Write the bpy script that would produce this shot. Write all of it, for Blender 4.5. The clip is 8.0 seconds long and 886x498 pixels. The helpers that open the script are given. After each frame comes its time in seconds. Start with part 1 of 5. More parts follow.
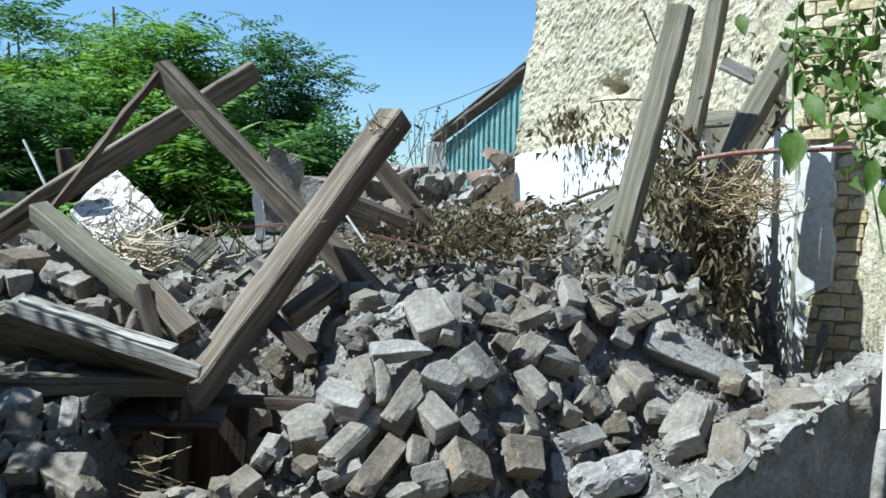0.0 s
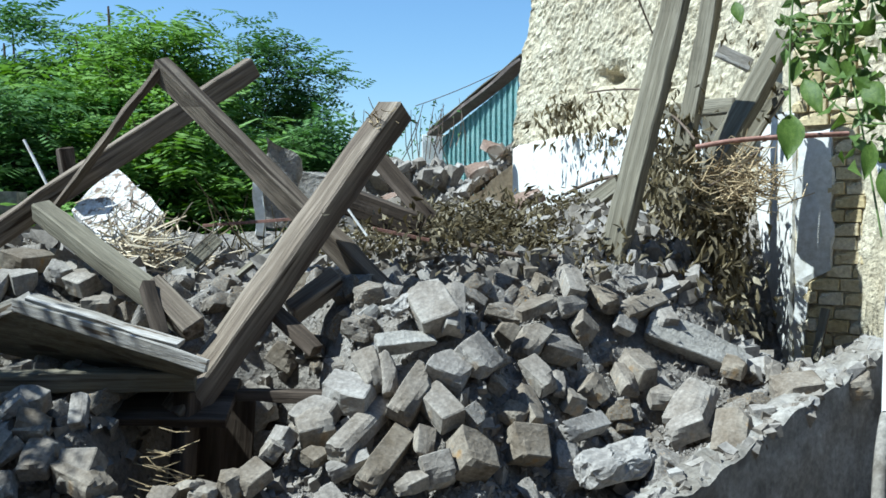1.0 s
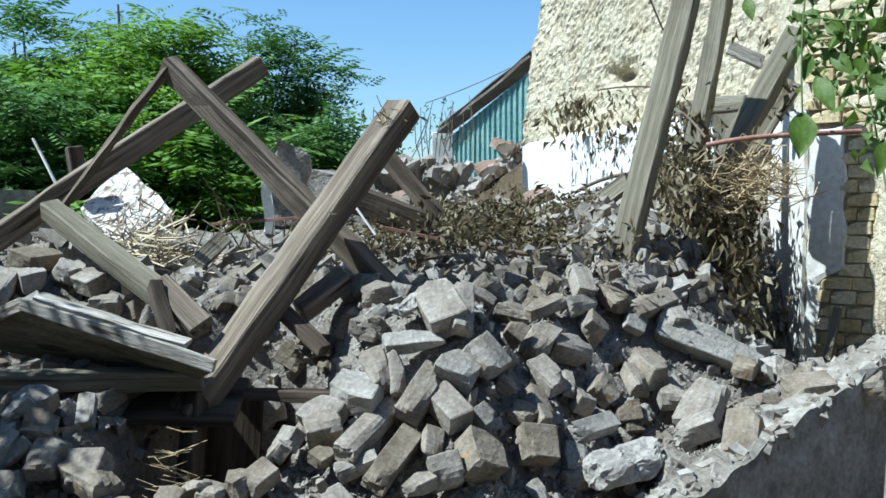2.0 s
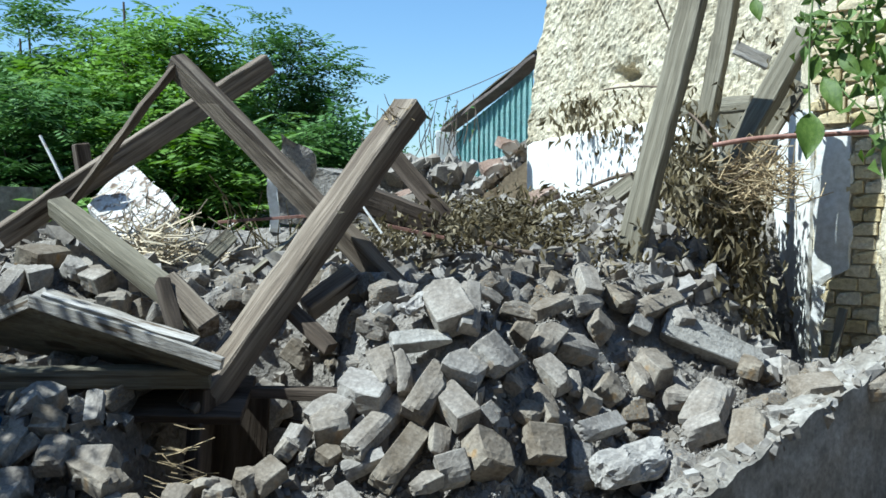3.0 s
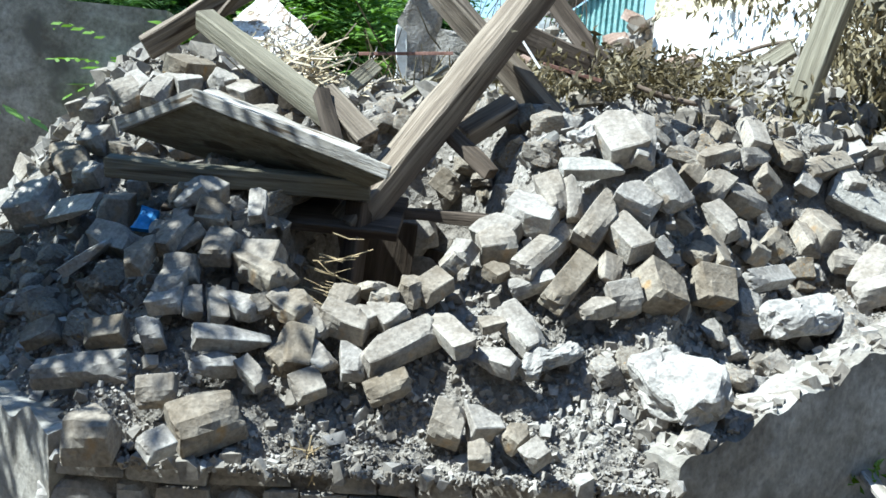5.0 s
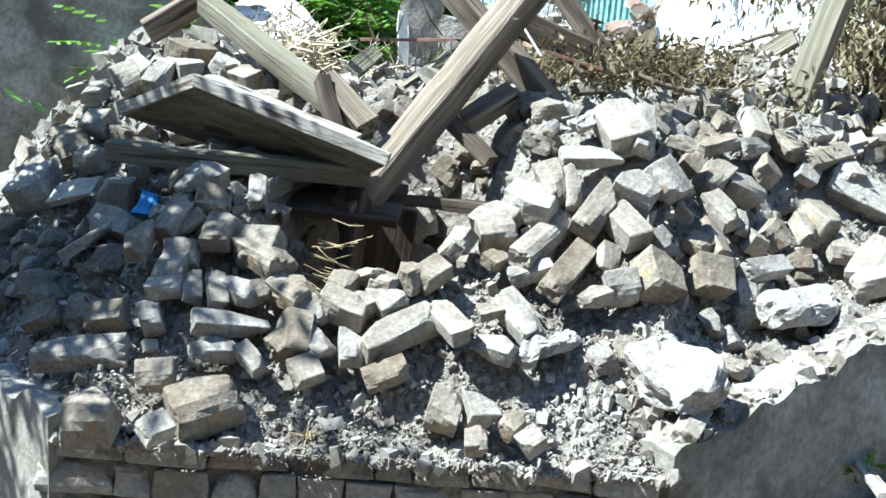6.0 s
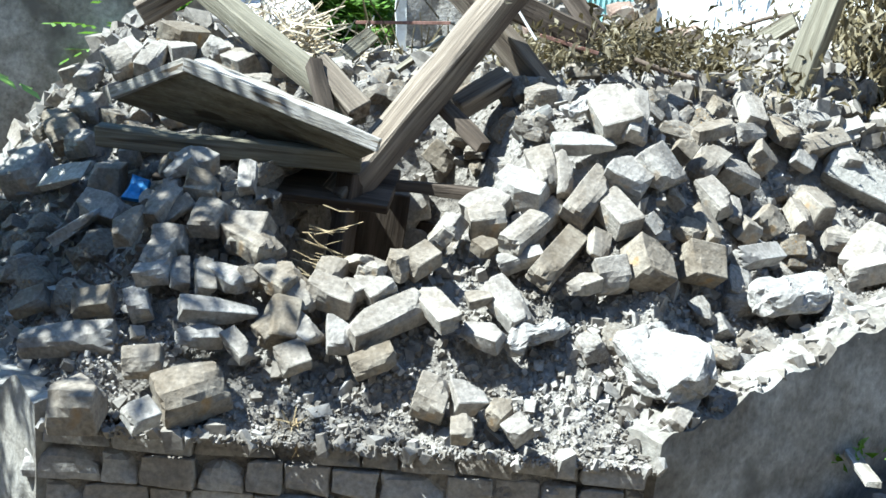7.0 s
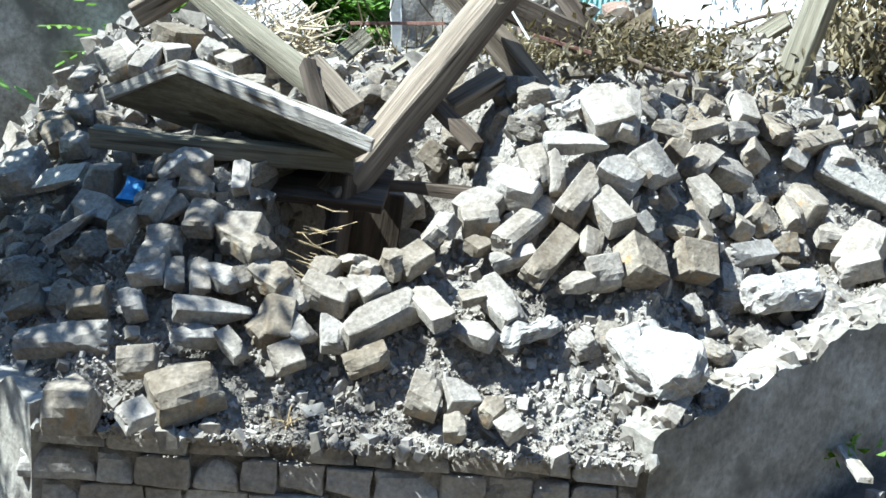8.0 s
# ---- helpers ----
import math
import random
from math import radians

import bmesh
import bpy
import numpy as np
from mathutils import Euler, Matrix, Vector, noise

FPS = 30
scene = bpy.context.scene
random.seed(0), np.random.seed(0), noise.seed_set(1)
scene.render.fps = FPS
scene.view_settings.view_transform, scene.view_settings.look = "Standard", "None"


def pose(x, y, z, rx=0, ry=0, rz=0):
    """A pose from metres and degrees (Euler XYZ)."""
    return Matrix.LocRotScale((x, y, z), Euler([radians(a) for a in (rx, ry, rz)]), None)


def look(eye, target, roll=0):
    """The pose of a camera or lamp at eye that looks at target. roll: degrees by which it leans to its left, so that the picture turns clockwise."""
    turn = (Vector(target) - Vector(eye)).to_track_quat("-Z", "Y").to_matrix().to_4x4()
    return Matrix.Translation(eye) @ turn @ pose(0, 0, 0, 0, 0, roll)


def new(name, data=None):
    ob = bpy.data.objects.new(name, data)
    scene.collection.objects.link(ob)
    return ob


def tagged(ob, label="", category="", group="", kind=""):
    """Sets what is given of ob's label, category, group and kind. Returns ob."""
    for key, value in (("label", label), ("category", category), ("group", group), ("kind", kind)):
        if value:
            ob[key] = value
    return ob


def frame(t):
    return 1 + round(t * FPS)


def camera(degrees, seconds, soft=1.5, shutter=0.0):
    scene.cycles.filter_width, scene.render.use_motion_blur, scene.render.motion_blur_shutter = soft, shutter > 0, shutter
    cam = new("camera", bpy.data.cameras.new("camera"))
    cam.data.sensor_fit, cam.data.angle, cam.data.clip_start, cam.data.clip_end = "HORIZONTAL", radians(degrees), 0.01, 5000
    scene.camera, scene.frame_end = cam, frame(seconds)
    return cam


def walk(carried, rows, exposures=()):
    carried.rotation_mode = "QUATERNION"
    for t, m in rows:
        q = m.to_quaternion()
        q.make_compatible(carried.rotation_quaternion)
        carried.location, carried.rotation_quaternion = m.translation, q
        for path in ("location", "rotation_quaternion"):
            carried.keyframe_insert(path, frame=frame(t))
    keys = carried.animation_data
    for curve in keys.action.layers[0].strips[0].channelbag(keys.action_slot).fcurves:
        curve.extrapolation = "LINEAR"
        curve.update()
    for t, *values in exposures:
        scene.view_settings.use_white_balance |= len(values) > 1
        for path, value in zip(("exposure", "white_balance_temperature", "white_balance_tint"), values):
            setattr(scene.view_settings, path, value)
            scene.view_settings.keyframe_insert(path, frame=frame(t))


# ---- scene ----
cam = camera(49.9, 8.0, soft=1.6)
walk(cam, [
    (0, look((0.014, 0.020, 1.559), (0.006, 3.018, 1.445), 1.03)),
    (0.5, look((0.003, -0.016, 1.552), (0.002, 2.981, 1.426), -1.07)),
    (1, look((0.000, 0.000, 1.550), (0.000, 2.997, 1.419), -0.00)),
    (1.5, look((0.005, 0.018, 1.554), (-0.005, 3.015, 1.419), 0.48)),
    (2, look((0.005, 0.016, 1.555), (-0.027, 3.012, 1.415), -0.03)),
    (3.5, look((-0.014, 0.002, 1.557), (-0.050, 2.998, 1.405), 0.49)),
    (4, look((0.008, -0.032, 1.541), (0.076, 2.960, 1.338), 2.55)),
    (4.5, look((-0.137, 0.051, 1.385), (-0.188, 3.030, 1.029), 3.63)),
    (5, look((-0.270, 0.093, 1.327), (-0.510, 3.048, 0.865), 4.60)),
    (5.2, look((-0.294, 0.068, 1.311), (-0.542, 3.021, 0.842), 4.66)),
    (6.5, look((-0.240, 0.099, 1.346), (-0.476, 3.040, 0.804), 5.41)),
    (7, look((-0.231, 0.101, 1.348), (-0.478, 3.037, 0.781), 5.31)),
    (7.5, look((-0.235, 0.093, 1.340), (-0.476, 3.033, 0.790), 5.59)),
    (8, look((-0.216, 0.091, 1.349), (-0.460, 3.027, 0.783), 5.01)),
], exposures=[
    (0.0, 0.88, 5250, 0), (3.6, 0.98, 5300, 0), (4.1, 1.05, 5400, 2), (4.5, 0.90, 5600, 3), (5.0, 1.62, 5350, 0), (6.4, 1.87, 5350, 0), (8.0, 1.87, 5350, 0)
])

# ---- light ----
SUN_DIR = Vector((-0.57, -0.13, 0.81)).normalized()
world = bpy.data.worlds.new("sky")
scene.world = world
world.use_nodes = True
wn = world.node_tree.nodes
sky = wn.new("ShaderNodeTexSky")
sky.sky_type, sky.sun_disc = "NISHITA", False
sky.sun_elevation = math.asin(SUN_DIR.z)
sky.sun_rotation = math.atan2(SUN_DIR.x, SUN_DIR.y)
sky.air_density, sky.dust_density, sky.ozone_density = 1.1, 0.4, 4.0
wn["Background"].inputs[1].default_value = 0.078
world.node_tree.links.new(sky.outputs[0], wn["Background"].inputs[0])
sun = new("sun", bpy.data.lights.new("sun", "SUN"))
sun.data.energy, sun.data.angle, sun.data.color = 5.0, radians(0.55), (1.0, 0.94, 0.84)
sun.matrix_world = look((0, 0, 0), -SUN_DIR)


# ---- materials ----
def mat(name, colours, scale=6.0, fine=60.0, rough=0.9, bump=0.35, dist=0.01, stretch=(1, 1, 1), vary=0.0, coord="Object",
        spots=None, metal=0.0, hue=0.0, trans=0.0, place=""):
    """A rough surface: colours mixed by a broad and a fine noise, with relief. vary: change of value from object to object."""
    m = bpy.data.materials.new(name)
    m.use_nodes = True
    nt = m.node_tree
    n, ln = nt.nodes, nt.links
    b = n["Principled BSDF"]
    b.inputs["Roughness"].default_value, b.inputs["Metallic"].default_value = rough, metal
    b.inputs["Specular IOR Level"].default_value = 0.25
    tc, mp = n.new("ShaderNodeTexCoord"), n.new("ShaderNodeMapping")
    mp.inputs["Scale"].default_value = stretch
    ln.new(n.new("ShaderNodeNewGeometry").outputs["Position"] if place else tc.outputs[coord], mp.inputs[0])
    big, small = n.new("ShaderNodeTexNoise"), n.new("ShaderNodeTexNoise")
    for tex, sc, det in ((big, scale, 5.0), (small, fine, 6.0)):
        tex.inputs["Scale"].default_value, tex.inputs["Detail"].default_value = sc, det
        tex.inputs["Roughness"].default_value = 0.65
        ln.new(mp.outputs[0], tex.inputs["Vector"])
    ramp = n.new("ShaderNodeValToRGB")
    ramp.color_ramp.elements[0].position, ramp.color_ramp.elements[1].position = 0.36, 0.64
    els = ramp.color_ramp.elements
    els[0].color, els[1].color = (*colours[0], 1), (*colours[-1], 1)
    for k, c in enumerate(colours[1:-1]):
        els.new(0.36 + 0.28 * (k + 1) / (len(colours) - 1)).color = (*c, 1)
    ln.new(big.outputs[0], ramp.inputs[0])
    grain = n.new("ShaderNodeMix")
    grain.data_type, grain.blend_type = "RGBA", "OVERLAY"
    grain.inputs[0].default_value = 0.8
    ln.new(ramp.outputs[0], grain.inputs[6])
    ln.new(small.outputs[0], grain.inputs[7])
    out = grain.outputs[2]
    if spots:
        vo = n.new("ShaderNodeTexNoise")
        vo.inputs["Scale"].default_value, vo.inputs["Detail"].default_value = spots[1], 4.0
        ln.new(mp.outputs[0], vo.inputs["Vector"])
        r2 = n.new("ShaderNodeValToRGB")
        r2.color_ramp.elements[0].position, r2.color_ramp.elements[1].position = spots[2], spots[2] + 0.06
        ln.new(vo.outputs[0], r2.inputs[0])
        mx = n.new("ShaderNodeMix")
        mx.data_type = "RGBA"
        ln.new(r2.outputs[0], mx.inputs[0])
        ln.new(out, mx.inputs[6])
        mx.inputs[7].default_value = (*spots[0], 1)
        out = mx.outputs[2]
    if vary or hue:
        info = n.new("ShaderNodeObjectInfo") if coord == "Object" else n.new("ShaderNodeNewGeometry")
        rnd = info.outputs["Random"] if coord == "Object" else info.outputs["Random Per Island"]
        hs = n.new("ShaderNodeHueSaturation")
        mr = n.new("ShaderNodeMapRange")
        mr.inputs["To Min"].default_value, mr.inputs["To Max"].default_value = 1 - vary, 1 + vary
        ln.new(rnd, mr.inputs[0])
        ln.new(mr.outputs[0], hs.inputs["Value"])
        mh = n.new("ShaderNodeMapRange")
        mh.inputs["To Min"].default_value, mh.inputs["To Max"].default_value = 1 + hue, 1 - hue
        ln.new(rnd, mh.inputs[0])
        ln.new(mh.outputs[0], hs.inputs["Saturation"])
        ln.new(out, hs.inputs["Color"])
        out = hs.outputs[0]
    ln.new(out, b.inputs["Base Color"])
    bp = n.new("ShaderNodeBump")
    bp.inputs["Strength"].default_value, bp.inputs["Distance"].default_value = bump, dist
    ln.new(small.outputs[0], bp.inputs["Height"])
    b2 = n.new("ShaderNodeBump")
    b2.inputs["Strength"].default_value, b2.inputs["Distance"].default_value = bump, dist * 3
    ln.new(big.outputs[0], b2.inputs["Height"])
    ln.new(bp.outputs[0], b2.inputs["Normal"])
    ln.new(b2.outputs[0], b.inputs["Normal"])
    if trans:
        tr = n.new("ShaderNodeBsdfTranslucent")
        ms = n.new("ShaderNodeMixShader")
        ms.inputs[0].default_value = trans
        ln.new(out, tr.inputs[0])
        ln.new(b.outputs[0], ms.inputs[1])
        ln.new(tr.outputs[0], ms.inputs[2])
        ln.new(ms.outputs[0], n["Material Output"].inputs[0])
    return m


M_BLOCK = mat("limestone block", [(0.163, 0.137, 0.107), (0.237, 0.207, 0.170), (0.296, 0.266, 0.222)], 9, 90, 0.95, 0.5, 0.006, vary=0.22, hue=0.35,
              spots=((0.33, 0.23, 0.13), 7, 0.63))
M_PALE = mat("pale mortar", [(0.256, 0.236, 0.212), (0.368, 0.344, 0.312)], 8, 70, 0.95, 0.6, 0.008, vary=0.1)
M_DUST = mat("rubble dust", [(0.175, 0.154, 0.130), (0.245, 0.220, 0.189), (0.308, 0.283, 0.252)], 5, 55, 0.97, 0.9, 0.02)
M_GRAVEL = mat("crushed mortar", [(0.192, 0.170, 0.144), (0.296, 0.270, 0.237)], 5, 50, 0.95, 0.4, 0.004, vary=0.25, hue=0.3, coord="Generated", place="World")
M_WOOD = mat("weathered timber", [(0.075, 0.055, 0.040), (0.165, 0.132, 0.098), (0.27, 0.225, 0.172)], 4.5, 38, 0.88, 0.9, 0.005, stretch=(0.16, 4, 4), vary=0.15,
             spots=((0.045, 0.032, 0.022), 5.0, 0.60))
M_WOODGREY = mat("grey plank", [(0.110, 0.095, 0.066), (0.165, 0.147, 0.105), (0.235, 0.212, 0.158)], 5.0, 45, 0.88, 0.9, 0.004, stretch=(0.14, 4, 4), vary=0.1, spots=((0.075, 0.060, 0.040), 6.0, 0.61))
M_BOARD = mat("bleached board", [(0.20, 0.175, 0.14), (0.33, 0.30, 0.255), (0.47, 0.44, 0.40)], 4.0, 40, 0.85, 0.6, 0.004, stretch=(0.6, 5, 5), vary=0.1, spots=((0.12, 0.09, 0.06), 9.0, 0.62))
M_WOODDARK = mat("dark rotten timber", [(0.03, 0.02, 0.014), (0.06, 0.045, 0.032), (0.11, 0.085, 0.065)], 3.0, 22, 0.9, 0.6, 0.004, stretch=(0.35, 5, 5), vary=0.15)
M_WALLSTONE = mat("cream rubble masonry", [(0.425, 0.383, 0.289), (0.527, 0.484, 0.383), (0.595, 0.561, 0.468)], 4, 45, 0.95, 0.8, 0.012, vary=0.12, hue=0.15)
M_MORTAR = mat("lime mortar", [(0.442, 0.383, 0.264), (0.544, 0.493, 0.365)], 5, 50, 0.95, 0.8, 0.015)
M_PLASTER = mat("white lime plaster", [(0.594, 0.576, 0.522), (0.702, 0.693, 0.657)], 4, 40, 0.9, 0.3, 0.006, spots=((0.50, 0.44, 0.34), 3.5, 0.66))
M_BROWNPLASTER = mat("brown clay plaster", [(0.24, 0.18, 0.11), (0.34, 0.27, 0.18)], 4, 40, 0.95, 0.4, 0.008)
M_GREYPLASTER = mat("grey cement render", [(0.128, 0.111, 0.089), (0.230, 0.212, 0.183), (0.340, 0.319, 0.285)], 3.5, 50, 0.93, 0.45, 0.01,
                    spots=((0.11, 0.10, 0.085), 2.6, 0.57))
M_BRICK = mat("dusty brick", [(0.229, 0.204, 0.178), (0.326, 0.300, 0.266)], 7, 70, 0.95, 0.5, 0.006, vary=0.18, hue=0.3, place="World")
M_YBRICK = mat("yellow brick", [(0.46, 0.38, 0.22), (0.58, 0.50, 0.33)], 7, 70, 0.95, 0.5, 0.006, vary=0.15, hue=0.2, place="World")
M_GROUND = mat("dry earth", [(0.10, 0.085, 0.065), (0.18, 0.155, 0.12)], 0.8, 12, 0.97, 0.8, 0.03)
M_STRAW = mat("straw", [(0.26, 0.19, 0.10), (0.46, 0.36, 0.21)], 9, 60, 0.8, 0.2, 0.003, vary=0.3, coord="Generated")
M_REEDSTALK = mat("dry pale reed", [(0.42, 0.34, 0.22), (0.62, 0.54, 0.40)], 9, 60, 0.8, 0.2, 0.003, vary=0.3, coord="Generated")
M_REED = mat("limewashed reed", [(0.52, 0.48, 0.43), (0.80, 0.78, 0.75)], 26, 90, 0.95, 0.9, 0.008, stretch=(1, 1, 0.4), spots=((0.26, 0.20, 0.15), 34, 0.535))
M_DEAD = mat("withered leaf", [(0.075, 0.058, 0.028), (0.165, 0.135, 0.075), (0.29, 0.245, 0.15)], 3, 30, 0.85, 0.2, 0.003, vary=0.45, hue=0.25, coord="Generated", trans=0.2)
M_LEAF = mat("green leaf", [(0.11, 0.21, 0.03), (0.22, 0.37, 0.06)], 1.2, 20, 0.6, 0.2, 0.003, vary=0.5, hue=0.2, coord="Generated", trans=0.4)
M_LEAFDARK = mat("dark green leaf", [(0.065, 0.145, 0.03), (0.14, 0.25, 0.06)], 1.2, 20, 0.6, 0.2, 0.003, vary=0.45, hue=0.2, coord="Generated", trans=0.3)
M_VINE = mat("vine leaf", [(0.085, 0.145, 0.028), (0.15, 0.22, 0.05)], 6, 40, 0.5, 0.2, 0.002, vary=0.3, hue=0.15, coord="Generated", trans=0.35)
M_BARK = mat("bark", [(0.09, 0.065, 0.045), (0.17, 0.13, 0.10)], 8, 40, 0.9, 0.6, 0.006)
M_TEAL = mat("teal corrugated sheet", [(0.26, 0.44, 0.42), (0.38, 0.55, 0.52)], 3, 30, 0.6, 0.15, 0.003)
M_ROOF = mat("slate roof edge", [(0.10, 0.08, 0.07), (0.17, 0.14, 0.12)], 4, 40, 0.85, 0.3, 0.005)
M_RUST = mat("rusty pipe", [(0.20, 0.10, 0.07), (0.33, 0.19, 0.15)], 14, 90, 0.8, 0.3, 0.003)
M_WHITEPIPE = mat("flaking white pipe", [(0.55, 0.53, 0.50), (0.74, 0.73, 0.70)], 10, 70, 0.6, 0.3, 0.003, spots=((0.36, 0.20, 0.10), 7, 0.62))
M_REDWALL = mat("red brown wall", [(0.25, 0.13, 0.10), (0.34, 0.19, 0.15)], 4, 40, 0.93, 0.4, 0.008)
M_BLUE = mat("blue plastic", [(0.03, 0.16, 0.42), (0.10, 0.30, 0.60)], 12, 60, 0.35, 0.2, 0.003)
M_REDBRICK = mat("red brick", [(0.17, 0.115, 0.085), (0.26, 0.19, 0.15)], 9, 80, 0.95, 0.5, 0.006, spots=((0.40, 0.34, 0.29), 6, 0.55))
M_CONC = mat("concrete chunk", [(0.300, 0.277, 0.240), (0.390, 0.367, 0.330)], 7, 80, 0.95, 0.6, 0.008, vary=0.08)


# ---- helpers ----
def mesh_of(name, bm, material, smooth=False):
    me = bpy.data.meshes.new(name)
    bm.to_mesh(me)
    bm.free()
    me.materials.append(material)
    if smooth:
        me.polygons.foreach_set("use_smooth", [True] * len(me.polygons))
    return me


def raw(name, verts, faces, material):
    me = bpy.data.meshes.new(name)
    me.from_pydata(verts, [], faces)
    me.materials.append(material)
    me.update()
    return me


def part(name, bm, material, parent, label="", smooth=False):
    ob = new(name, mesh_of(name, bm, material, smooth))
    ob.parent = parent
    return tagged(ob, label)


def wobble(bm, amount, scale, seed=0.0):
    for v in bm.verts:
        v.co += noise.noise_vector(v.co * scale + Vector((seed, seed * 1.7, -seed))) * amount


def rough_block(seed, chips=3, rough=0.035):
    """A unit block with worn edges, chipped corners and an uneven skin."""
    rng = random.Random(seed)
    bm = bmesh.new()
    bmesh.ops.create_cube(bm, size=1.0)
    bmesh.ops.bevel(bm, geom=bm.edges[:], offset=0.035, segments=1, affect="EDGES")
    bmesh.ops.subdivide_edges(bm, edges=[e for e in bm.edges if e.calc_length() > 0.5], cuts=3, use_grid_fill=True)
    for _ in range(chips):
        n = Vector((rng.choice((-1, 1)), rng.choice((-1, 1)), rng.choice((-1, 1, 1)))) + Vector([rng.uniform(-0.7, 0.7) for _ in range(3)])
        n.normalize()
        d = rng.uniform(0.46, 0.62)
        for v in bm.verts:
            over = v.co.dot(n) - d
            if over > 0:
                v.co -= n * over
    wobble(bm, rough, 2.2, seed * 3.1)
    wobble(bm, rough * 0.6, 6.0, seed * 1.3)
    bmesh.ops.triangulate(bm, faces=bm.faces[:])
    return bm


def rough_lump(seed, dims):
    """A crumbling unit lump with a pitted skin."""
    bm = bmesh.new()
    bmesh.ops.create_icosphere(bm, subdivisions=4, radius=0.62)
    for v in bm.verts:
        for ax in range(3):
            v.co[ax] = max(-0.46, min(0.46, v.co[ax])) * dims[ax]
        p = v.co.copy()
        v.co += noise.noise_vector(p * 11 + Vector((seed, 0, 0))) * 0.026 + noise.noise_vector(p * 34 + Vector((0, seed, 0))) * 0.010
        v.co += noise.noise_vector(p * 90 + Vector((0, seed, 3))) * 0.005
    return bm


def prism(length, w, h, seed=0, cuts=14, wear=0.006, taper=0.0):
    """A hewn timber along its own x, from 0 to length, with worn arrises."""
    bm = bmesh.new()
    bmesh.ops.create_cube(bm, size=1.0)
    for v in bm.verts:
        v.co = Vector(((v.co.x + 0.5) * length, v.co.y * w, v.co.z * h))
    bmesh.ops.bevel(bm, geom=bm.edges[:], offset=min(w, h) * 0.08, segments=1, affect="EDGES")
    for k in range(1, cuts):
        bmesh.ops.bisect_plane(bm, geom=bm.verts[:] + bm.edges[:] + bm.faces[:], plane_co=(length * k / cuts, 0, 0), plane_no=(1, 0, 0))
    for v in bm.verts:
        f = 1 - taper * v.co.x / length
        v.co.y *= f
        v.co.z *= f
        bend = noise.noise(Vector((v.co.x * 1.3, seed * 5.1, 0))) * wear * 2
        v.co.y += bend
        v.co.z += noise.noise(Vector((v.co.x * 1.1, seed * 3.3, 9))) * wear * 2
        v.co += noise.noise_vector(Vector((v.co.x * 9, v.co.y * 30, v.co.z * 30 + seed))) * wear
    return bm


def along(a, b, roll=0.0):
    """The pose at a whose x runs to b; roll turns it round that line, in degrees."""
    d = (Vector(b) - Vector(a)).normalized()
    side = Vector((0, 0, 1)).cross(d)
    side = side.normalized() if side.length > 1e-3 else Vector((0, 1, 0))
    m = Matrix((d, side, d.cross(side))).transposed().to_4x4()
    return Matrix.Translation(a) @ m @ pose(0, 0, 0, roll)


def facing(a, b, n):
    """The pose at a whose x runs to b and whose z leans to n."""
    d = (Vector(b) - Vector(a)).normalized()
    z = (Vector(n) - d * d.dot(Vector(n))).normalized()
    return Matrix.Translation(a) @ Matrix((d, z.cross(d), z)).transposed().to_4x4()


def timber(name, a, b, w, h, material, label, roll=0.0, seed=1, category="beam", wear=0.006, taper=0.0, group="", face=None):
    bm = prism((Vector(b) - Vector(a)).length, w, h, seed, wear=wear, taper=taper)
    ob = new(name, mesh_of(name, bm, material))
    ob.matrix_world = facing(a, b, face) if face else along(a, b, roll)
    return tagged(ob, label, category, group)


def tube(name, pts, radius, material, sides=8, parent=None):
    """A round bar through points."""
    cu = bpy.data.curves.new(name, "CURVE")
    cu.dimensions, cu.bevel_depth, cu.bevel_resolution, cu.resolution_u = "3D", radius, 2, 6
    sp = cu.splines.new("NURBS")
    sp.points.add(len(pts) - 1)
    for p, q in zip(sp.points, pts):
        p.co = (*q, 1)
    sp.use_endpoint_u, sp.order_u = True, min(3, len(pts))
    cu.use_fill_caps = True
    tmp = bpy.data.objects.new("tmp", cu)
    me = bpy.data.meshes.new_from_object(tmp)
    bpy.data.objects.remove(tmp)
    me.name = name
    me.materials.clear()
    me.materials.append(material)
    ob = new(name, me)
    if parent:
        ob.parent = parent
    return ob


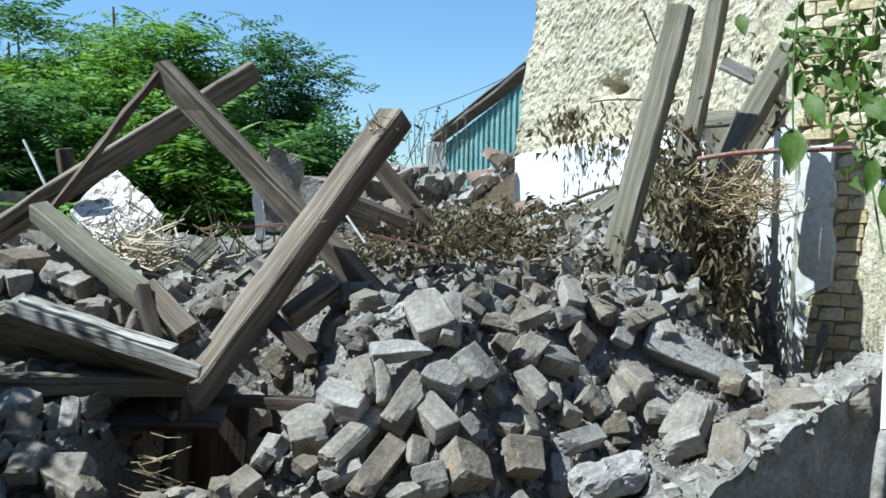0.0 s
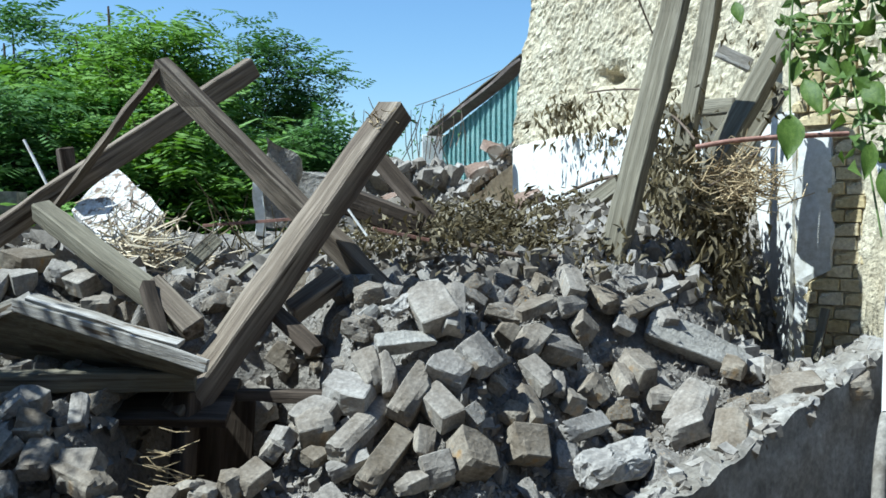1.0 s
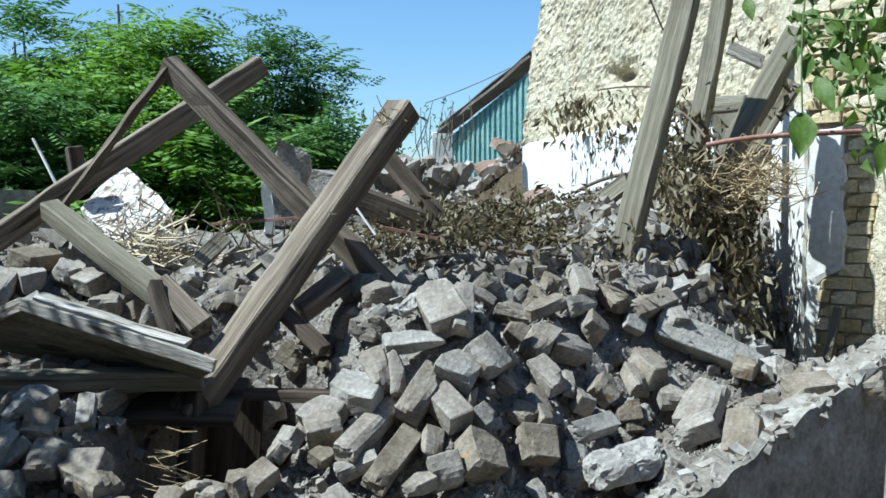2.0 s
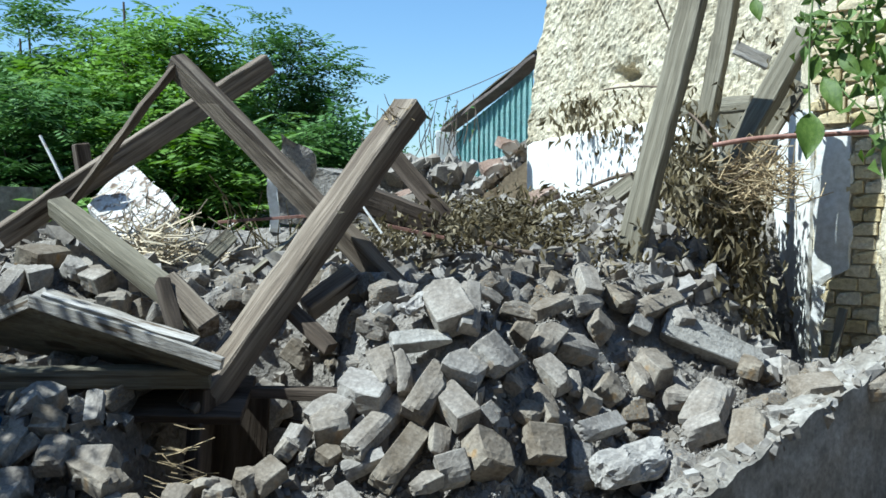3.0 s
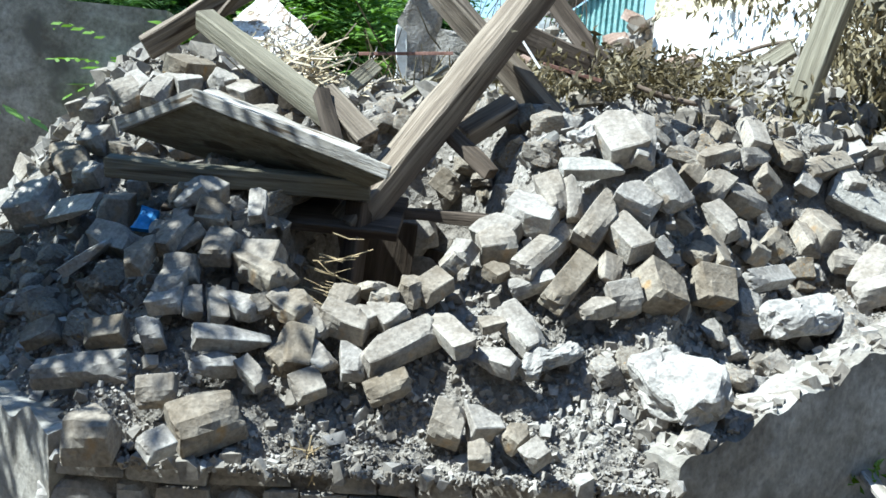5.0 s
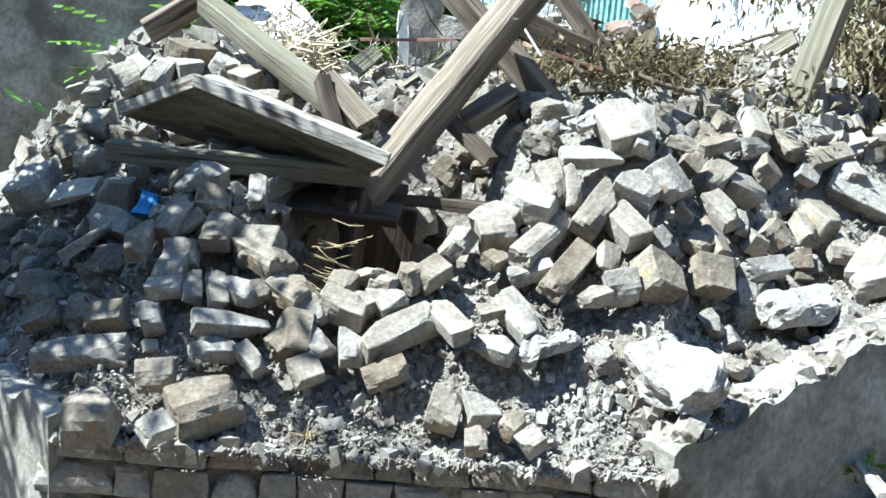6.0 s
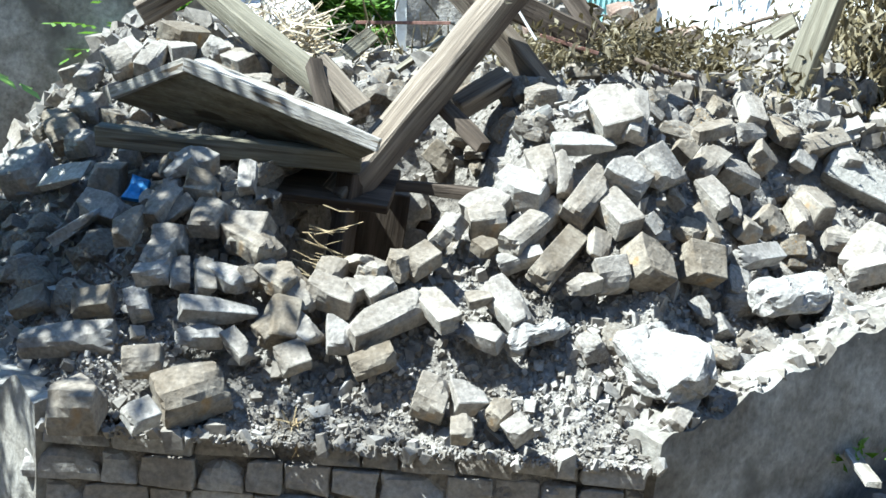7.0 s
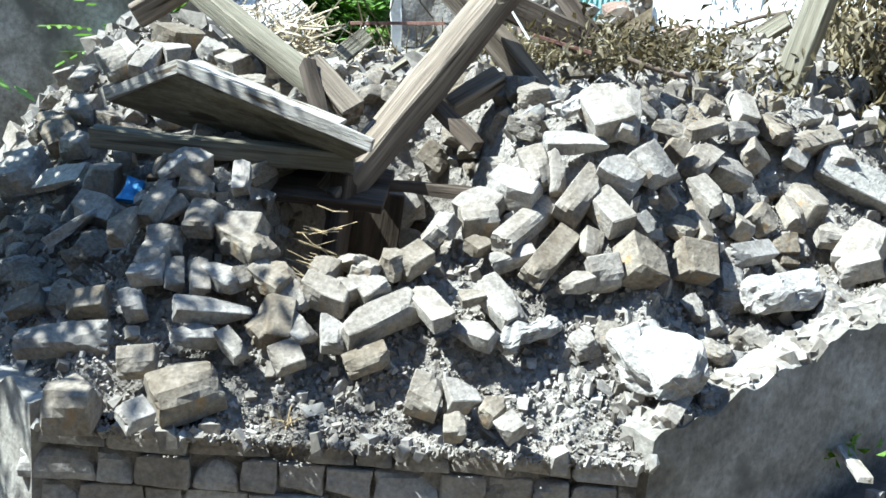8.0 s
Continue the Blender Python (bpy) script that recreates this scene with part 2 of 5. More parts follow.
def slab(name, corners, thick, material, label, category, seed=1, kind="", parent=None, cuts=6, ragged=0.0, back=None):
    """A board or sheet over four corners (in turn), with thickness behind its face."""
    a, b, c, d = (Vector(p) for p in corners)
    n = (b - a).cross(d - a).normalized() if back is None else -Vector(back).normalized()
    bm = bmesh.new()
    rows = []
    for side in (0.0, -thick):
        grid = []
        for i in range(cuts + 1):
            u = i / cuts
            row = []
            for j in range(cuts + 1):
                v = j / cuts
                p = (a * (1 - u) + b * u) * (1 - v) + (d * (1 - u) + c * u) * v
                edge = (i in (0, cuts)) + (j in (0, cuts))
                p = p + noise.noise_vector(p * 9 + Vector((seed, 0, 0))) * (0.004 + ragged * (edge > 0))
                row.append(bm.verts.new(p + n * side))
            grid.append(row)
        rows.append(grid)
    f, k = rows
    for i in range(cuts):
        for j in range(cuts):
            bm.faces.new((f[i][j], f[i + 1][j], f[i + 1][j + 1], f[i][j + 1]))
            bm.faces.new((k[i][j], k[i][j + 1], k[i + 1][j + 1], k[i + 1][j]))
    for i in range(cuts):
        bm.faces.new((f[i][0], k[i][0], k[i + 1][0], f[i + 1][0]))
        bm.faces.new((f[i][cuts], f[i + 1][cuts], k[i + 1][cuts], k[i][cuts]))
        bm.faces.new((f[0][i], f[0][i + 1], k[0][i + 1], k[0][i]))
        bm.faces.new((f[cuts][i], k[cuts][i], k[cuts][i + 1], f[cuts][i + 1]))
    bmesh.ops.recalc_face_normals(bm, faces=bm.faces[:])
    ob = new(name, mesh_of(name, bm, material))
    if parent:
        ob.parent = parent
    return tagged(ob, label, category, "", kind)


def wall_line(x):
    """The y of the low wall's inner edge at x."""
    if x < -1.16:
        return 1.87 + 0.75 * (-1.16 - x)
    if x < 0.11:
        return 1.87 + 0.134 * (x + 1.16)
    return 2.04 + 0.77 * (x - 0.11)


def heap_z(x, y):
    """The height of the rubble heap, without its stones."""
    s = (y - wall_line(x)) * (0.97 if -1.16 < x < 0.11 else 0.8)
    h = 0.85 * s
    h -= math.log(1 + math.exp(min(60, (h - 0.72) * 10))) / 10
    if x > 0.11:
        h -= 0.20 * min(1.0, (x - 0.11) / 0.45) * math.exp(-((s - 0.42) / 0.26) ** 2)
    z = 0.60 + 0.33 * min(max(0.0, x - 0.11), 1.3) + h + 0.07 * max(0.0, y - 3.3)
    z -= 0.95 * math.exp(-((((x + 0.60) / 0.25) ** 2 + ((y - 2.74) / 0.29) ** 2) ** 2))
    z += 0.12 * math.exp(-((x + 1.75) / 0.5) ** 2 - ((y - 3.5) / 0.6) ** 2)
    z += 0.11 * math.exp(-((x + 0.02) / 0.32) ** 2 - ((y - 2.72) / 0.24) ** 2)
    z -= 0.80 * math.exp(-((x - 1.30) / 0.27) ** 2 - ((y - 3.95) / 0.42) ** 2)
    z -= 0.13 * math.exp(-((x + 1.15) / 0.32) ** 2 - ((y - 2.85) / 0.35) ** 2)
    z -= 0.90 * math.exp(-((((x + 0.66) / 0.20) ** 2 + ((y - 2.50) / 0.18) ** 2) ** 2))
    z -= 0.55 * min(1.0, max(0.0, (-1.72 - x) / 0.7))
    return z


# ---- ground ----
def ground_z(x, y):
    def step(v):
        return 1 / (1 + math.exp(max(-50.0, min(50.0, -v))))
    back = step((y - 4.3) * 3.5)
    near = 0.50 * step((x - 0.38) * 4) * step((y - 1.6) * 4)
    return near * (1 - back) + back * (1.22 + 0.05 * max(0, min(y, 16) - 4)) + 0.03 * noise.noise(Vector((x * 1.7, y * 1.7, 0)))


xs = sorted({round(v, 3) for v in [*np.linspace(-6, 6, 81), *np.geomspace(6, 900, 22), *(-np.geomspace(6, 900, 22))]})
ys = sorted({round(v, 3) for v in [*np.linspace(-4, 16, 121), *np.geomspace(16, 1500, 24), *(-np.geomspace(4, 900, 18))]})
verts = [(x, y, ground_z(x, y)) for y in ys for x in xs]
nx = len(xs)
faces = [(j * nx + i, j * nx + i + 1, (j + 1) * nx + i + 1, (j + 1) * nx + i) for j in range(len(ys) - 1) for i in range(nx - 1)]
ground = new("ground", raw("ground", verts, faces, M_GROUND))
tagged(ground, "dry bare earth rising behind the ruin", "ground", kind="structure")

def heap_top(x, y):
    p = Vector((x, y, 0))
    return heap_z(x, y) - 0.05 + 0.045 * noise.noise(p * 5) + 0.03 * noise.noise(p * 13) + 0.014 * noise.noise(p * 34)


# ---- rubble heap: the dusty body under the loose stones ----
verts, faces, idx = [], [], {}
NX, NY = 170, 150
for j in range(NY + 1):
    for i in range(NX + 1):
        x, v = -3.2 + 5.0 * i / NX, j / NY
        y0 = wall_line(x) + (0.005 if -1.16 < x < 0.11 else 0.03)
        y = y0 + (5.2 - y0) * v
        z = heap_top(x, y)
        if -1.16 < x < 0.11 and y < wall_line(x) + 0.14:
            z = max(z, 0.562 + 0.02 * noise.noise(Vector((x * 17, y * 17, 0))))
        verts.append((x, y, z))
for j in range(NY):
    for i in range(NX):
        k = j * (NX + 1) + i
        faces.append((k, k + 1, k + NX + 2, k + NX + 1))
heap = new("rubble_heap", raw("rubble_heap", verts, faces, M_DUST))
tagged(heap, "heap of grey brown mortar dust and rubble inside the ruin", "rubble", kind="stuff")

# ---- the low wall in front ----
CORNERS = [(-2.6, 2.95), (-1.18, 1.86), (0.10, 2.02), (1.50, 3.10)]


def wall_run(name, a, b, z0, z1, thick, material, label, seed, ragged=0.05, z2=None):
    """A length of wall with a broken top; the face is the side on the right of a to b."""
    a, b = Vector((*a, 0)), Vector((*b, 0))
    d = (b - a).normalized()
    n = Vector((-d.y, d.x, 0))
    m = max(6, int((b - a).length / 0.015))
    z2 = z1 if z2 is None else z2
    bm = bmesh.new()
    cols = []
    for i in range(m + 1):
        p = a + (b - a) * i / m
        zt = z1 + (z2 - z1) * i / m + ragged * 0.5 * noise.noise(Vector((i * 0.11, seed, 0))) + ragged * 0.5 * noise.noise(Vector((i * 0.21, seed, 3))) + ragged * 0.12 * noise.noise(Vector((i * 0.53, seed, 5)))
        ring = []
        for k in range(9):
            z = z0 + (zt - z0) * k / 8
            q = Vector((p.x, p.y, z))
            q += -n * 0.012 * noise.noise(q * 3.5) - n * 0.006 * noise.noise(q * 14)
            ring.append(bm.verts.new(q))
        zs = z1 + (z2 - z1) * i / m
        for f in (0.15, 0.4, 0.7):
            q = Vector((p.x, p.y, zs + (zt - zs) * (0.7 - f))) + n * thick * f
            ring.append(bm.verts.new(q + Vector((0, 0, 0.02 * noise.noise(q * 25)))))
        ring.append(bm.verts.new(Vector((p.x, p.y, zs - 0.02)) + n * thick))
        ring.append(bm.verts.new(Vector((p.x, p.y, z0)) + n * thick))
        cols.append(ring)
    for r, s in zip(cols, cols[1:]):
        for k in range(len(r) - 1):
            bm.faces.new((r[k], s[k], s[k + 1], r[k + 1]))
    bm.faces.new(cols[0])
    bm.faces.new(cols[-1][::-1])
    bmesh.ops.recalc_face_normals(bm, faces=bm.faces[:])
    ob = new(name, mesh_of(name, bm, material))
    return tagged(ob, label, "wall", kind="structure")


wall_left = wall_run("wall_left", CORNERS[0], CORNERS[1], -0.1, 0.60, 0.24, M_GREYPLASTER, "low broken wall with flaking grey render", 2)
wall_front = wall_run("wall_front", (-1.17, 1.885), (0.09, 2.04), -0.1, 0.55, 0.28, M_DUST, "low ruined brick wall with crumbled top", 5, 0.02)
wall_right = wall_run("wall_right", CORNERS[2], CORNERS[3], -0.1, 0.615, 0.15, M_GREYPLASTER, "low broken wall covered in grey cement render", 8, 0.05, z2=1.12)
# Unseen wall behind the camera, added to cut sky fill on the ruin.
wall_camera = wall_run("wall_rear", (10, -2.6), (-4.5, -2.6), -0.1, 6.0, 0.3, M_GREYPLASTER, "tall plain grey wall added out of view to block sky light", 3, 0.02)
# Another unseen wall, added on the left to lower the ambient light there.
wall_sky_block = wall_run("wall_sky_block", (-3.5, 1.3), (-3.5, -2.3), -0.1, 2.2, 0.3, M_REDWALL, "red brown wall added out of view to dim light from the left", 4, 0.02)

# ---- the wall along the side: cream rubble masonry over a plastered base ----
A, B = Vector((0.515, 7.25, 0)), Vector((1.72, 3.45, 0))
SIDE = (B - A).normalized()
SIDE_N = Vector((SIDE.y, -SIDE.x, 0))          # towards the ruin
if SIDE_N.x > 0:
    SIDE_N = -SIDE_N


def side_point(s, z, out=0.0):
    p = A + SIDE * s + SIDE_N * out
    return Vector((p.x, p.y, z))


LEN = (B - A).length
bm = bmesh.new()
cols = []
NS, NZ = 250, 150
for i in range(NS + 1):
    col = []
    for k in range(NZ + 1):
        z = 1.0 + 0.95 * k / 10 if k < 10 else 1.95 + 2.6 * (k - 10) / (NZ - 10)
        lean = max(0.0, z - 1.9) * 0.33 + 0.05 * noise.noise(Vector((z * 9, 1, 0))) + 0.03 * noise.noise(Vector((z * 23, 4, 0)))
        p = side_point(lean + (LEN - lean) * i / NS, z)
        q = Vector((p.x * 1.0, p.y * 0.7, p.z * 1.25)) * 19 + noise.noise_vector(p * 9) * 0.6
        d = noise.voronoi(q)[0]
        stone = min(0.35, d[1] - d[0])
        p += SIDE_N * (0.04 * noise.noise(p * 1.9) + 0.026 * stone + 0.012 * noise.noise(p * 24) - 0.03 * max(0.0, noise.noise(p * 4.2) - 0.35))
        dz, dy = p.z - 2.33, p.y - 5.75
        p -= SIDE_N * 0.20 * math.exp(-(dz / 0.05) ** 2 - (dy / 0.13) ** 2) * (0.6 + 0.9 * noise.noise(p * 17))
        col.append(bm.verts.new(p))
    cols.append(col)
back = [[bm.verts.new(v.co - SIDE_N * 0.45) for v in (c[0], c[-1])] for c in cols]
for i in range(NS):
    for k in range(NZ):
        bm.faces.new((cols[i][k], cols[i + 1][k], cols[i + 1][k + 1], cols[i][k + 1]))
    bm.faces.new((back[i][0], back[i][1], back[i + 1][1], back[i + 1][0]))
    bm.faces.new((cols[i][-1], cols[i + 1][-1], back[i + 1][1], back[i][1]))
bm.faces.new([*cols[0], back[0][1], back[0][0]])
bm.faces.new([*cols[-1], back[-1][1], back[-1][0]])
bmesh.ops.recalc_face_normals(bm, faces=bm.faces[:])
side_wall = new("wall_east", mesh_of("wall_east", bm, M_MORTAR))
tagged(side_wall, "tall sunlit wall of cream rubble masonry", "wall", kind="structure")

# plastered base with a ledge on top
base = new("wall_base", None)
bm = bmesh.new()
cols = []
for i in range(41):
    s = 0.42 + 2.4 * i / 40
    zt = 1.97 + 0.02 * noise.noise(Vector((s * 3, 0, 0)))
    col = []
    for out, z in ((-0.1, 0.9), (0.15, 0.9), (0.15, 1.2), (0.15, 1.5), (0.15, 1.75), (0.15, zt), (0.10, zt + 0.03), (-0.1, zt + 0.06)):
        p = side_point(s, z, out)
        col.append(bm.verts.new(p + SIDE_N * 0.012 * noise.noise(p * 5)))
    cols.append(col)
for c, d in zip(cols, cols[1:]):
    for k in range(7):
        bm.faces.new((c[k], d[k], d[k + 1], c[k + 1]))
bm.faces.new(cols[0])
bm.faces.new(cols[-1])
bmesh.ops.recalc_face_normals(bm, faces=bm.faces[:])
bpy.data.objects.remove(base)
base = new("wall_base", mesh_of("wall_base", bm, M_PLASTER))
tagged(base, "white limewashed lower wall with a ledge", "wall", kind="structure")

# broken cross wall in brown clay plaster
cross = slab("wall_cross", [(0.17, 6.95, 1.2), (0.70, 6.9, 1.2), (0.66, 6.9, 1.99), (0.20, 6.95, 1.62)], 0.35, M_BROWNPLASTER,
             "broken cross wall in brown clay plaster", "wall", 4, "structure", ragged=0.012)

# ---- pillar with plaster on one face and yellow brick on the other ----
PIL_L, PIL_R = Vector((1.447, 3.88, 0)), Vector((1.685, 3.70, 0))
PIL_N = Vector((-0.61, -0.79, 0))


def pillar_point(u, z, out=0.0):
    p = PIL_L.lerp(PIL_R, u) + PIL_N * out
    return Vector((p.x, p.y, z))


pillar = slab("wall_pillar", [pillar_point(0, 0.4), pillar_point(1, 0.4), pillar_point(1, 3.6), pillar_point(0, 3.6)], 0.45, M_MORTAR,
              "broken masonry pillar with white plaster and bare brick", "pillar", 3, "structure", back=(0, 1, 0))
slab("plaster", [pillar_point(-0.02, 1.22, 0.022), pillar_point(0.46, 1.30, 0.022), pillar_point(0.47, 1.86, 0.022), pillar_point(-0.02, 1.84, 0.022)],
     0.02, M_PLASTER, "", "", 6, parent=pillar, cuts=24, ragged=0.014, back=-PIL_N)
slab("plaster", [pillar_point(-0.02, 0.7, 0.022), pillar_point(0.10, 0.7, 0.022), pillar_point(0.16, 1.23, 0.022), pillar_point(-0.02, 1.235, 0.022)],
     0.02, M_PLASTER, "", "", 7, parent=pillar, cuts=24, ragged=0.012, back=-PIL_N)
slab("plaster", [(1.428, 4.33, 0.5), (1.428, 3.90, 0.5), (1.428, 3.90, 1.95), (1.428, 4.33, 1.95)], 0.016, M_PLASTER, "", "", 8, parent=pillar, cuts=24, ragged=0.010, back=(1, 0, 0))
# boards leaning at its foot
timber("broken_board", (1.425, 3.636, 0.959), (1.498, 3.709, 1.151), 0.035, 0.012, M_WOODGREY, "narrow splintered board leaning on the pillar", seed=4, category="board")
timber("broken_board", (1.372, 3.554, 0.929), (1.470, 3.464, 1.018), 0.03, 0.02, M_WOODDARK, "short dark board lying at the pillar's foot", seed=5, category="board")

# ---- downpipe and the red wall beyond the pillar ----
red = slab("wall_red", [(1.80, 3.75, -0.1), (3.4, 3.3, -0.1), (3.4, 3.3, 4.2), (1.80, 3.75, 4.2)], 0.3, M_REDWALL,
           "red brown rendered wall of the neighbouring house", "wall", 2, "structure")
pipe = tube("downpipe", [(1.468, 3.198, 1.704), (1.479, 3.141, 1.599), (1.464, 3.087, 1.336), (1.406, 2.979, 1.105), (1.351, 2.861, 0.927)], 0.021, M_WHITEPIPE)
tagged(pipe, "bent white downpipe with flaking paint and rust", "pipe")
foot = tube("drain_pipe", [(1.333, 2.835, 0.923), (1.255, 2.712, 0.822), (1.200, 2.590, 0.707)], 0.02, M_GREYPLASTER)
tagged(foot, "grey lower length of pipe beside the low wall", "pipe")

# ---- rusty water pipe ----
rp = tube("rusty_pipe", [(0.905, 3.420, 1.765), (1.009, 3.372, 1.786), (1.178, 3.345, 1.796), (1.420, 3.350, 1.808)], 0.009, M_RUST)
tagged(rp, "rusty red iron pipe bracketed to the pillar", "pipe")

# ---- shed with teal sheeting ----
shed = new("shed", None)
shed.location = (0.5, 14.0, 1.7)
tagged(shed, "shed clad in teal corrugated sheet under a dark roof", "shed")
sh_a, sh_b = Vector((-0.008, 13.973, 2.420)), Vector((0.946, 11.940, 2.294))
roof_a, roof_b = Vector((-0.131, 13.859, 2.609)), Vector((1.039, 11.693, 3.360))
n_sheet = 15
bm = bmesh.new()
prev = None
for i in range(n_sheet * 4 + 1):
    u = i / (n_sheet * 4)
    p = sh_a + (sh_b - sh_a) * u
    off = 0.04 * math.sin(i * math.pi / 2)
    zt = roof_a.z + (roof_b.z - roof_a.z) * (0.08 + 0.84 * u) - 0.1
    lo, hi = bm.verts.new((p.x, p.y + off, p.z - 0.9)), bm.verts.new((p.x, p.y + off, zt))
    if prev:
        bm.faces.new((prev[0], lo, hi, prev[1]))
    prev = (lo, hi)
bmesh.ops.solidify(bm, geom=bm.faces[:], thickness=0.01)
sheet = part("cladding", bm, M_TEAL, None)
sheet.parent, sheet.matrix_parent_inverse = shed, Matrix.Translation(-Vector(shed.location))
for k, (dz, dy, mm) in enumerate(((0.0, -0.25, M_ROOF), (0.06, -0.3, M_WOODGREY))):
    bm = prism((roof_b - roof_a).length, 0.22, 0.05, 5 + k, wear=0.01)
    ro = part("roof" if k == 0 else "verge_board", bm, mm, shed)
    ro.matrix_parent_inverse = Matrix.Translation(-Vector(shed.location))
    ro.matrix_basis = along(roof_a + Vector((0, dy + 0.35, dz)), roof_b + Vector((0, dy + 0.35, dz)))
    if k:
        ro.scale = (1, 0.9, 0.3)
bm = prism(1.6, 0.12, 0.5, 8)
post = part("corner_wall", bm, M_PLASTER, shed)
post.matrix_parent_inverse = Matrix.Translation(-Vector(shed.location))
post.matrix_basis = along(sh_a + Vector((-0.05, 0.15, -1.4)), sh_a + Vector((-0.05, 0.15, 0.15)))
cab = tube("overhead_cable", [(-0.388, 13.420, 2.970), (0.287, 13.497, 3.200), (0.931, 13.623, 3.550)], 0.006, M_ROOF)
tagged(cab, "thin dark overhead cable at the shed", "cable")

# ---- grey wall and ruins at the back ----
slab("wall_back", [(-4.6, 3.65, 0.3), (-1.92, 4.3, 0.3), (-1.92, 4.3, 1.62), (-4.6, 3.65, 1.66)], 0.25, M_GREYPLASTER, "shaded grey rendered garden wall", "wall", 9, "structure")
slab("wall_stub", [(-1.097, 6.507, 1.424), (-0.657, 6.365, 1.427), (-0.678, 6.359, 1.760), (-1.106, 6.494, 1.800)], 0.3, M_DUST, "broken stub of a grey plastered wall", "wall", 5, "structure", ragged=0.03, cuts=12)
slab("wall_far", [(-0.781, 7.556, 1.314), (0.202, 7.394, 1.320), (0.070, 7.395, 1.823), (-0.778, 7.554, 1.851)], 0.3, M_DUST, "low crumbled wall of rough masonry", "wall", 7, "structure", ragged=0.05, cuts=14)
slab("wall_post", [(-1.060, 5.495, 1.444), (-0.800, 5.525, 1.443), (-0.840, 5.512, 1.850), (-1.015, 5.491, 1.955)], 0.2, M_DUST, "broken plastered door jamb", "wall", 8, "structure", ragged=0.045, cuts=10)
slab("wall_jamb", [(-0.967, 4.903, 1.397), (-0.910, 4.914, 1.397), (-0.937, 4.911, 1.636), (-0.987, 4.900, 1.682)], 0.1, M_PLASTER, "white plastered fragment of a wall", "wall", 8, "structure", ragged=0.02, cuts=10)

# ---- fallen timbers ----
timber("roof_beam", (-0.745, 2.650, 0.960), (-0.156, 3.149, 1.876), 0.100, 0.085, M_WOOD, "thick weathered roof beam jutting from the rubble", face=(-0.58, -0.72, 0.37), seed=2)
timber("roof_beam", (-0.987, 3.322, 2.038), (-0.141, 3.000, 1.233), 0.078, 0.06, M_WOOD, "long fallen rafter leaning across another beam", face=(-0.45, -0.8, -0.35), seed=3)
timber("rafter", (-1.631, 3.374, 1.421), (-0.764, 3.885, 2.120), 0.05, 0.085, M_WOOD, "weathered rafter lying slantwise behind the others", roll=10, seed=4)
timber("lath", (-1.422, 3.416, 1.514), (-0.966, 3.298, 2.030), 0.024, 0.03, M_WOOD, "thin rafter nailed to the top of a beam", face=(0.5, -0.7, -0.4), seed=5)
timber("roof_beam", (-1.439, 3.409, 1.541), (-0.741, 2.832, 1.183), 0.07, 0.07, M_WOODGREY, "split beam lying down the rubble", face=(0.35, -0.55, 0.75), seed=6)
timber("post_stub", (-1.558, 4.008, 1.603), (-1.585, 3.989, 1.799), 0.07, 0.06, M_WOODDARK, "short dark post stub", seed=7, category="post")
timber("thin_rod", (-1.556, 3.793, 1.600), (-1.684, 3.838, 1.821), 0.009, 0.009, M_WHITEPIPE, "thin pale metal rod", seed=8, category="rod", wear=0.001)
timber("plank", (-0.244, 3.688, 1.730), (-0.041, 3.599, 1.498), 0.07, 0.03, M_WOODDARK, "dark plank leaning behind the beam", roll=70, seed=9, category="plank")
timber("roof_beam", (-0.416, 3.525, 1.597), (-0.081, 3.498, 1.472), 0.12, 0.10, M_WOODDARK, "charcoal dark beam half buried", seed=10)
timber("beam_stub", (-0.469, 2.925, 1.229), (-0.331, 2.994, 1.328), 0.07, 0.06, M_WOOD, "short sawn beam stub", roll=30, seed=11)
timber("plank", (-0.565, 2.882, 1.271), (-0.367, 2.744, 1.129), 0.045, 0.03, M_WOODDARK, "narrow dark plank under the beams", roll=10, seed=12, category="plank")
timber("plank", (-0.742, 3.204, 1.278), (-0.582, 3.450, 1.442), 0.03, 0.015, M_WOODGREY, "narrow pale lath in the rubble", seed=13, category="plank")
timber("plank", (-0.938, 3.257, 1.284), (-0.853, 3.598, 1.427), 0.06, 0.03, M_WOODGREY, "grey plank end in the rubble", roll=40, seed=14, category="plank")
timber("plank", (-0.883, 2.805, 1.321), (-0.806, 2.708, 1.175), 0.035, 0.05, M_WOODDARK, "upright stub of a dark board", seed=15, category="plank")
timber("beam_stub", (-0.877, 2.839, 1.318), (-0.716, 2.736, 1.195), 0.07, 0.05, M_WOOD, "short weathered board propped on rubble", roll=35, seed=16)
timber("rusty_bar", (-0.952, 3.781, 1.477), (-0.588, 3.754, 1.504), 0.012, 0.012, M_RUST, "thin rusty iron bar", seed=17, category="bar", wear=0.001)
timber("rusty_bar", (-0.249, 3.390, 1.475), (-0.048, 3.398, 1.434), 0.012, 0.012, M_RUST, "thin rusty iron bar", seed=18, category="bar", wear=0.001)
timber("rod", (-0.335, 3.283, 1.555), (-0.258, 3.238, 1.453), 0.006, 0.006, M_WHITEPIPE, "short pale metal rod", seed=19, category="rod", wear=0.001)
wide = slab("wide_board", [(-1.410, 2.701, 1.167), (-1.160, 2.571, 1.265), (-0.624, 2.470, 1.116), (-0.800, 2.760, 1.020)], 0.036, M_WOODGREY,
            "wide grey brown board with pale sawn edges", "board", 3, back=(-0.05, 0.25, 1))
